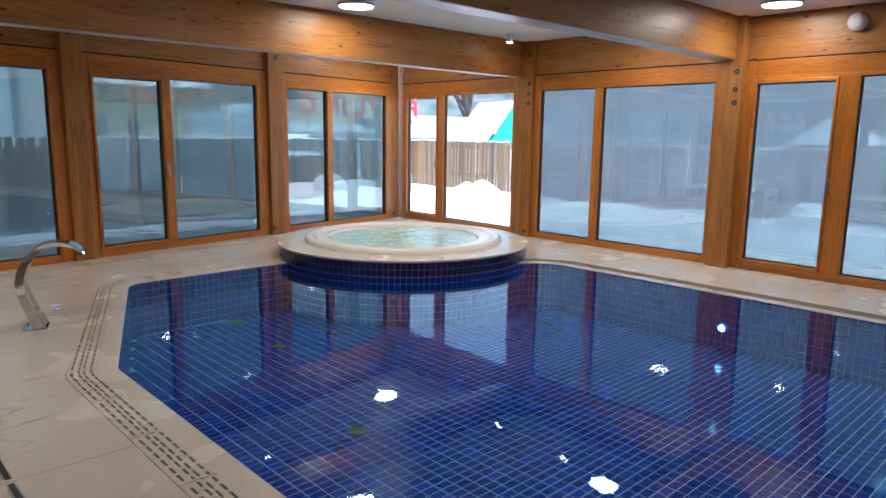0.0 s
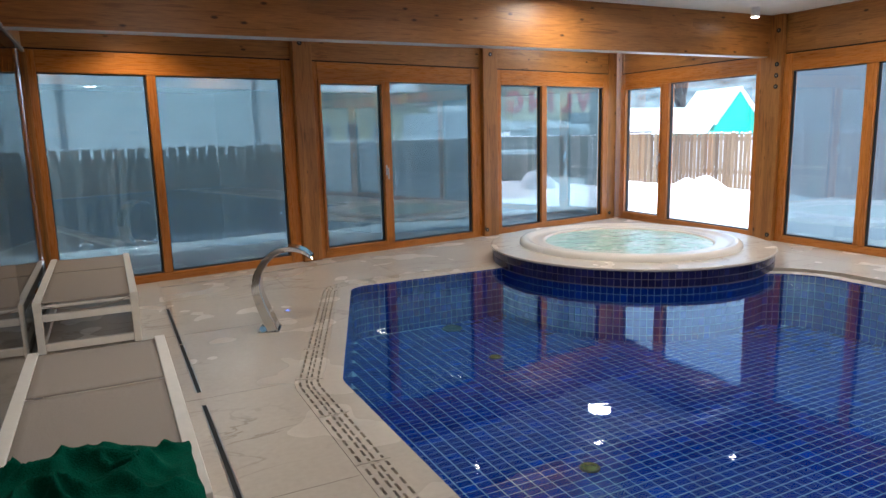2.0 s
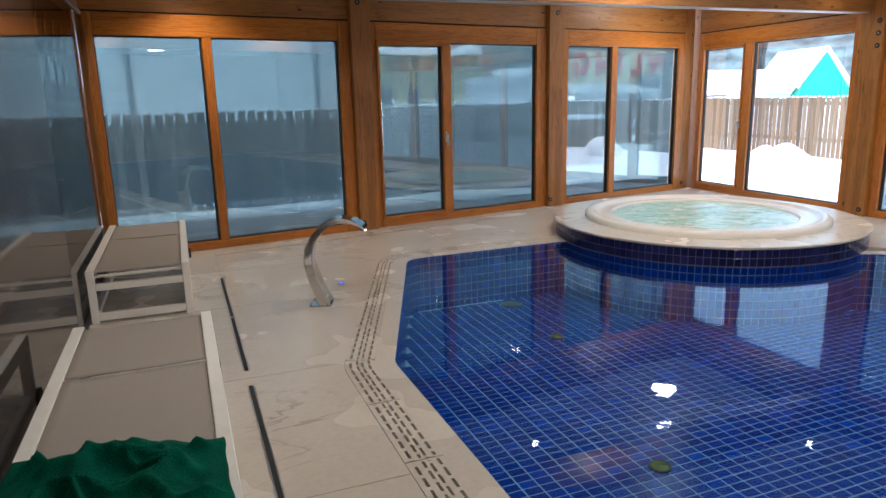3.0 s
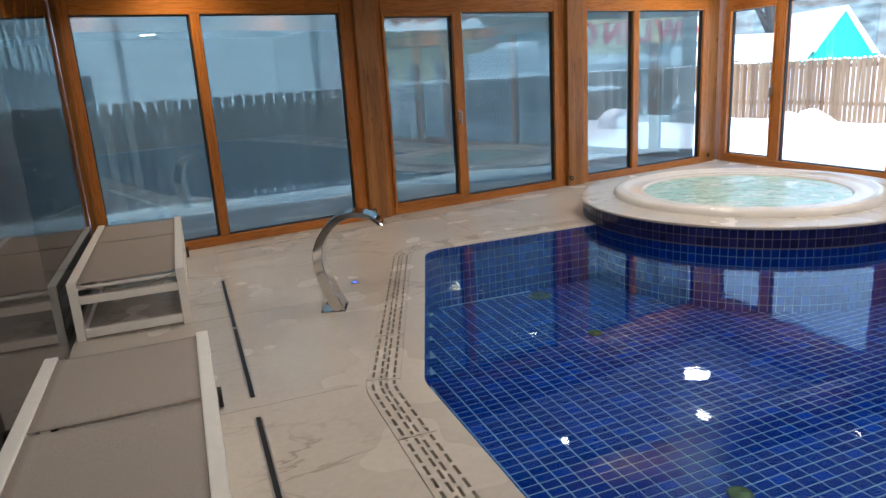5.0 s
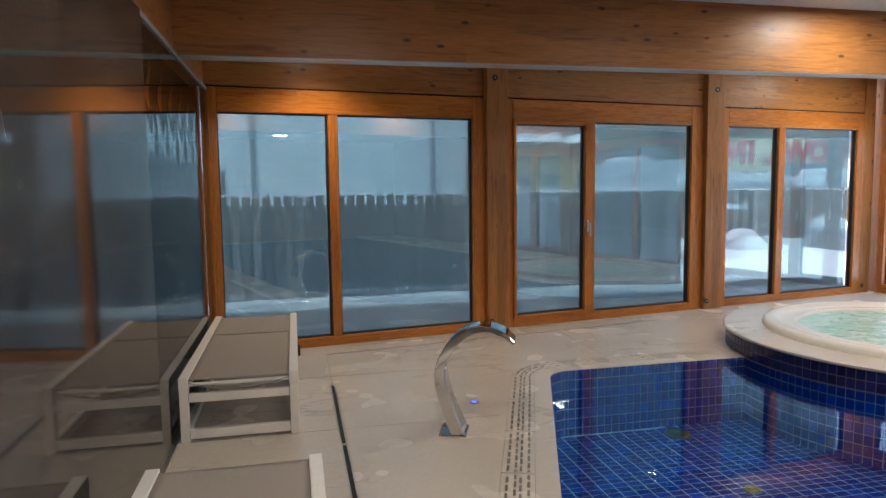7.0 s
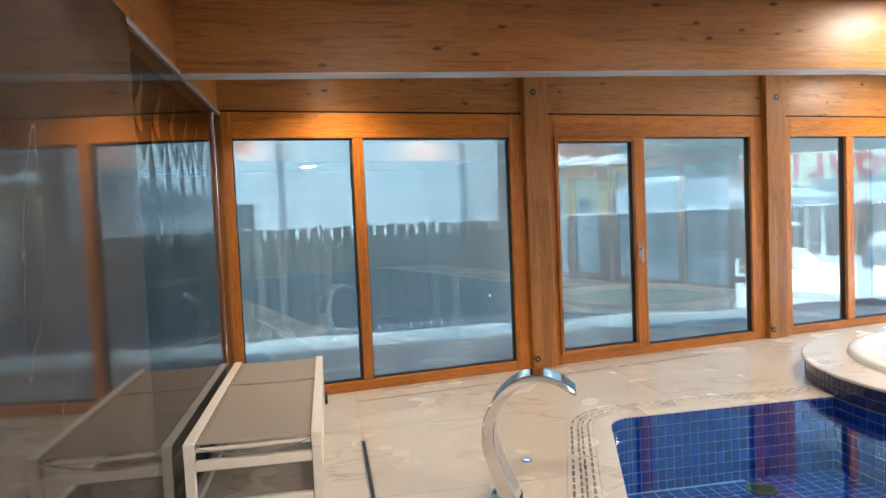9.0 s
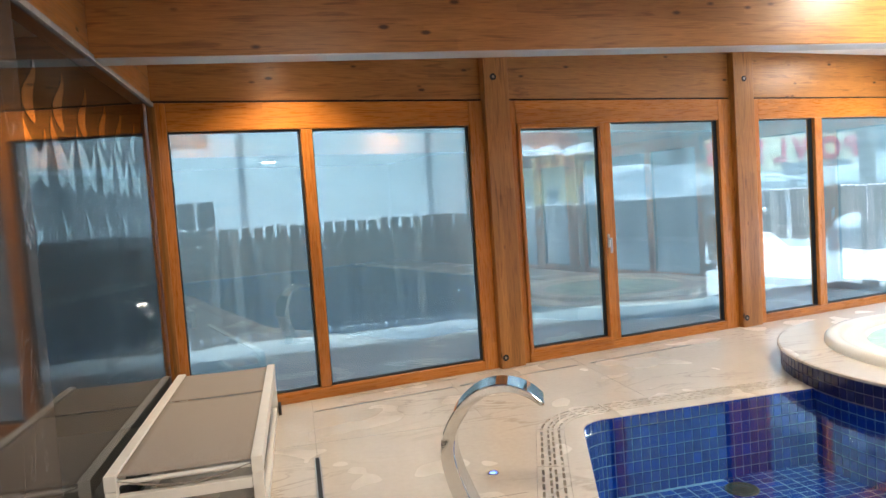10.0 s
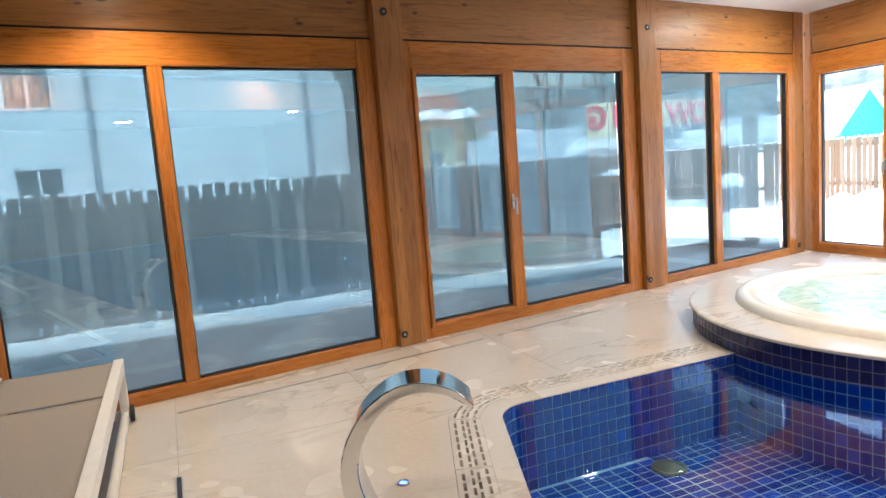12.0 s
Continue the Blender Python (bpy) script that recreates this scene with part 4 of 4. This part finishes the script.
def planter(x, y):
    p = empty("planter_box", pose(x, y, GROUND, 0, 0, 12), "grey planter box under a cap of snow", "planter")
    part("tub", box(bmesh.new(), -0.42, 0.42, -0.35, 0.35, 0, 0.55, 0.02), M["sheet"], p)
    bm = bmesh.new()
    bmesh.ops.create_icosphere(bm, subdivisions=3, radius=1.0)
    for v in bm.verts:
        v.co = Vector((v.co.x * 0.48, v.co.y * 0.4, 0.552 + max(0, v.co.z) * 0.32))
    part("snow_cap", bm, M["snow"], p, "cap of snow", True)


planter(12.2, 15.4)
wb = empty("slatted_bin", pose(9.4, 15.6, GROUND), "brown slatted wooden bin capped with snow", "bin")
for k in range(6):
    part("slat", box(bmesh.new(), -0.42, 0.42, -0.42, 0.42, 0.06 + k * 0.17, 0.20 + k * 0.17, 0.006), M["fence"], wb)
part("snow_cap", box(bmesh.new(), -0.45, 0.45, -0.45, 0.45, 1.06, 1.16, 0.04), M["snow"], wb, "cap of snow")
for x, y in ((8.6, 11.4),):
    c = empty("terrace_post", pose(x, y, GROUND), "dark square post of the terrace canopy", "post")
    part("shaft", box(bmesh.new(), -0.08, 0.08, -0.08, 0.08, 0, 2.9, 0.01), M["fence_grey"], c)


# buildings
def far_window(parent, x, y, z, w, h, frame_mat):
    wn_ = part("window", box(bmesh.new(), x - w / 2, x + w / 2, y - 0.06, y, z, z + h), frame_mat, parent)
    for k in (-1, 1):
        part("pane", box(bmesh.new(), x + (0.03 if k > 0 else -w / 2 + 0.06), x + (w / 2 - 0.06 if k > 0 else -0.03), y - 0.075, y - 0.062, z + 0.06, z + h - 0.06), M["pane_dark"], wn_)


house = empty("white_house", pose(0, 23, GROUND), "plain white rendered house with a downpipe", "house")
part("wall", box(bmesh.new(), -12, 5.6, 0, 9, 0, 7.6), M["render_white"], house)
part("roof", box(bmesh.new(), -12.5, 6.0, -0.5, 9.5, 7.6, 8.1), M["snow"], house, "snow covered roof")
for x in (-2.45, -5.2, -8.0):
    for z in (1.05, 3.65):
        far_window(house, x, 0, z, 1.1, 1.2, M["render_white"])
for x in (4.3, -1.15):
    part("downpipe", tube(bmesh.new(), pose(x, -0.08, 3.8), 0.07, 0.07, 7.6, 10), M["sheet"], house, "grey downpipe")

yh = empty("yellow_house", pose(15.2, 40, GROUND), "yellow house with dormers and a red-brown roof", "house")
part("wall", box(bmesh.new(), -6, 4.4, 0, 10, 0, 4.2), M["render_yellow"], yh)
bm = bmesh.new()
rv = [bm.verts.new(c) for c in ((-6.5, -0.5, 4.1), (4.9, -0.5, 4.1), (4.4, 5, 7.6), (-6.5, 5, 7.6), (4.9, 10.5, 4.1), (-6.5, 10.5, 4.1))]
for f in ((0, 1, 2, 3), (3, 2, 4, 5), (0, 3, 5), (1, 4, 2), (0, 5, 4, 1)):
    bm.faces.new([rv[i] for i in f])
part("roof", bm, M["roof_red"], yh, "red-brown roof")
for x in (-4.6, -2.4, -0.2, 2.4):
    dm = part("dormer", box(bmesh.new(), x - 0.65, x + 0.65, -0.7, 2.5, 4.16, 5.3), M["render_yellow"], yh)
    bm = bmesh.new()
    a = [bm.verts.new(c) for c in ((x - .85, -.9, 5.2), (x + .85, -.9, 5.2), (x, -.9, 5.95), (x - .85, 3, 5.2), (x + .85, 3, 5.2), (x, 3, 5.95))]
    for f in ((0, 1, 2), (3, 5, 4), (0, 2, 5, 3), (1, 4, 5, 2), (0, 3, 4, 1)):
        bm.faces.new([a[i] for i in f])
    part("dormer_roof", bm, M["snow"], dm, "snow on the dormer")
    part("dormer_pane", box(bmesh.new(), x - 0.33, x + 0.33, -0.73, -0.70, 4.3, 5.1), M["pane_dark"], dm)
    far_window(yh, x, 0, 1.6, 1.0, 1.3, M["render_white"])

part("annex", box(bmesh.new(), 4.41, 8.5, 1, 9, 0, 3.6), M["render_yellow"], yh, "lower yellow annex")
part("annex_roof", box(bmesh.new(), 4.42, 8.8, 0.6, 9.4, 3.61, 4.2, 0.1), M["snow"], yh, "snow covered roof")
far_window(yh, 6.4, 1, 1.8, 1.0, 1.3, M["render_white"])
yh.scale = (0.76, 1.0, 0.8)
bh = empty("bowling_hall", pose(17.75, 23.5, GROUND), "low hall with snowy roof and a large banner", "building")
part("wall", box(bmesh.new(), -4.6, 8, 0, 8, 0, 2.5), M["render_white"], bh)
bm = bmesh.new()
rv = [bm.verts.new(c) for c in ((-5.2, -0.8, 1.7), (8.3, -0.8, 1.7), (8.3, -0.1, 2.15), (-4.0, -0.1, 2.15), (8.3, 8, 2.6), (-4.4, 8, 2.6))]
for f in ((0, 1, 2, 3), (3, 2, 4, 5)):
    bm.faces.new([rv[i] for i in f])
bmesh.ops.solidify(bm, geom=bm.faces[:], thickness=0.12)
part("roof", bm, M["snow"], bh, "snow covered roof")
part("banner", box(bmesh.new(), -3.85, 2.1, -0.30, -0.22, 2.05, 3.24), M["banner"], bh, "cream banner seen from behind")
part("vent_box", box(bmesh.new(), -1.0, 1.6, -0.62, -0.32, 1.95, 2.3), M["sheet"], bh, "blue-grey box")
for ch, lx in zip("GNILWOB", (14.25, 15.3, 15.95, 16.75, 17.8, 18.75, 19.6)):
    cu = bpy.data.curves.new("letter", 'FONT')
    cu.body, cu.size, cu.extrude, cu.offset = ch, 1.05, 0.01, 0.045
    cu.align_x = 'CENTER'
    tmp = bpy.data.objects.new("letter_tmp", cu)
    scene.collection.objects.link(tmp)
    me = bpy.data.meshes.new_from_object(tmp.evaluated_get(bpy.context.evaluated_depsgraph_get()))
    bpy.data.objects.remove(tmp)
    me.materials.clear()
    me.materials.append(M["letter"])
    lt = new("letter", me)
    lt.parent = bh
    # mirrored: the lettering shows through from the far side
    lt.matrix_local = pose(lx - 17.75, -0.33, 2.39, 90) @ Matrix.Diagonal((-1, 1, 1, 1))

gz = empty("garden_pavilion", pose(20.7, 19.2, GROUND), "green canvas pavilion under thick snow", "pavilion")
bm = bmesh.new()
w2, l2 = 1.0, 1.5
v = [bm.verts.new(c) for c in ((-l2, -w2, 1.5), (-l2, w2, 1.5), (-l2, 0, 2.85), (l2, -w2, 1.5), (l2, w2, 1.5), (l2, 0, 2.85))]
for f in ((0, 1, 2), (3, 5, 4)):
    bm.faces.new([v[i] for i in f])
cm = part("gable", bm, M["green_canvas"], gz, "bright green gable")
bm = bmesh.new()
v = [bm.verts.new(c) for c in ((-l2 - .1, -w2 - .25, 1.42), (l2, -w2 - .25, 1.42), (l2, 0, 3.02), (-l2 - .1, 0, 3.02), (-l2 - .1, w2 + .25, 1.42), (l2, w2 + .25, 1.42))]
for f in ((0, 1, 2, 3), (3, 2, 5, 4)):
    bm.faces.new([v[i] for i in f])
bmesh.ops.solidify(bm, geom=bm.faces[:], thickness=0.16)
part("roof", bm, M["snow"], gz, "thick snow on the roof")
part("valance", box(bmesh.new(), -l2, l2, -w2 - 0.2, w2 + 0.2, 1.3, 1.5), M["green_canvas"], gz, "green canvas edge")
for sx in (-l2 + .1, l2 - .1):
    for sy in (-w2 + .1, w2 - .1):
        part("leg", box(bmesh.new(), sx - .05, sx + .05, sy - .05, sy + .05, 0, 1.3), M["fence_grey"], gz)
gz.rotation_euler = (0, 0, radians(72))
sh = empty("garden_shed", pose(19.5, 24.2, GROUND), "low shed with a snow covered roof", "shed")
part("wall", box(bmesh.new(), -1.6, 1.6, -1.2, 1.2, 0, 1.5), M["fence_grey"], sh)
part("roof", box(bmesh.new(), -1.9, 1.9, -1.5, 1.5, 1.5, 2.1, 0.08), M["snow"], sh, "thick snow")


def bare_tree(x, y, h, seed, lean=0.0):
    r = random.Random(seed)
    t = empty("bare_tree", pose(x, y, GROUND), "bare winter tree with dark trunk and fine twigs", "tree", "bare trees")
    trunk, twigs = bmesh.new(), bmesh.new()

    def limb(bm, a, b, r0, r1, seg):
        d = b - a
        m = Matrix.Translation((a + b) / 2) @ d.to_track_quat('Z', 'Y').to_matrix().to_4x4()
        bmesh.ops.create_cone(bm, cap_ends=False, segments=seg, radius1=r0, radius2=r1, depth=d.length * 1.03, matrix=m)

    def grow(a, d, length, rad, level):
        b = a + d * length
        limb(trunk if level < 2 else twigs, a, b, rad, rad * 0.72, 8 if level < 2 else 4)
        if level >= 5:
            return
        for _ in range(2 if level else 4):
            nd = (d + Vector((r.uniform(-.75, .75), r.uniform(-.75, .75), r.uniform(-.15, .4)))).normalized()
            grow(a + d * length * r.uniform(0.55, 1.0), nd, length * r.uniform(0.55, 0.8), rad * 0.6, level + 1)

    grow(Vector((0, 0, 0)), Vector((lean, 0, 1)).normalized(), h * 0.36, h * 0.022, 0)
    part("trunk", trunk, M["bark"], t)
    tagged(part("crown", twigs, M["twig"], t), kind="stuff")


for k, (x, y, h) in enumerate(((5.35, 21.6, 15), (19, 33, 10), (27, 27, 9), (31, 31, 11), (24, 36, 10), (35, 24, 10), (36, 16, 11), (33, 9, 9), (30, 3, 10))):
    bare_tree(x, y, h, k + 1)

# wooded hillside far behind
bm = bmesh.new()
n = 90
gr = []
for j in range(2):
    row = []
    for i in range(n + 1):
        a = radians(-35 + 160 * i / n)
        rr = 150 + 40 * j
        z = -2 if j == 0 else 21 + 6 * noise.noise(Vector((i * 0.11, 0, 7))) + 1.6 * noise.noise(Vector((i * 0.9, 2, 7)))
        row.append(bm.verts.new((rr * math.sin(a), rr * math.cos(a), z)))
    gr.append(row)
for i in range(n):
    bm.faces.new((gr[0][i], gr[0][i + 1], gr[1][i + 1], gr[1][i]))
tagged(link("backdrop", bm, M["wood_far"]), "wooded snowy hillside in haze", "backdrop", "", "structure")
for x, y, s_ in ((40, 12, 1.0), (42, 8, 1.2), (44, 3.5, 1.1), (40, -1, 1.0)):
    v_ = empty("far_house", pose(x, y, GROUND), "small far house with a snowy roof", "house", "far houses")
    part("wall", box(bmesh.new(), -2 * s_, 2 * s_, -1.6 * s_, 1.6 * s_, 0, 1.5 * s_), M["fence_grey"], v_)
    bm = bmesh.new()
    a = [bm.verts.new(c) for c in ((-2.3 * s_, -1.9 * s_, 1.4), (-2.3 * s_, 1.9 * s_, 1.4), (-2.3 * s_, 0, 2.7 * s_), (2.3 * s_, -1.9 * s_, 1.4), (2.3 * s_, 1.9 * s_, 1.4), (2.3 * s_, 0, 2.7 * s_))]
    for f in ((0, 1, 2), (3, 5, 4), (0, 2, 5, 3), (1, 4, 5, 2), (0, 3, 4, 1)):
        bm.faces.new([a[i] for i in f])
    part("roof", bm, M["snow"], v_, "snowy roof")
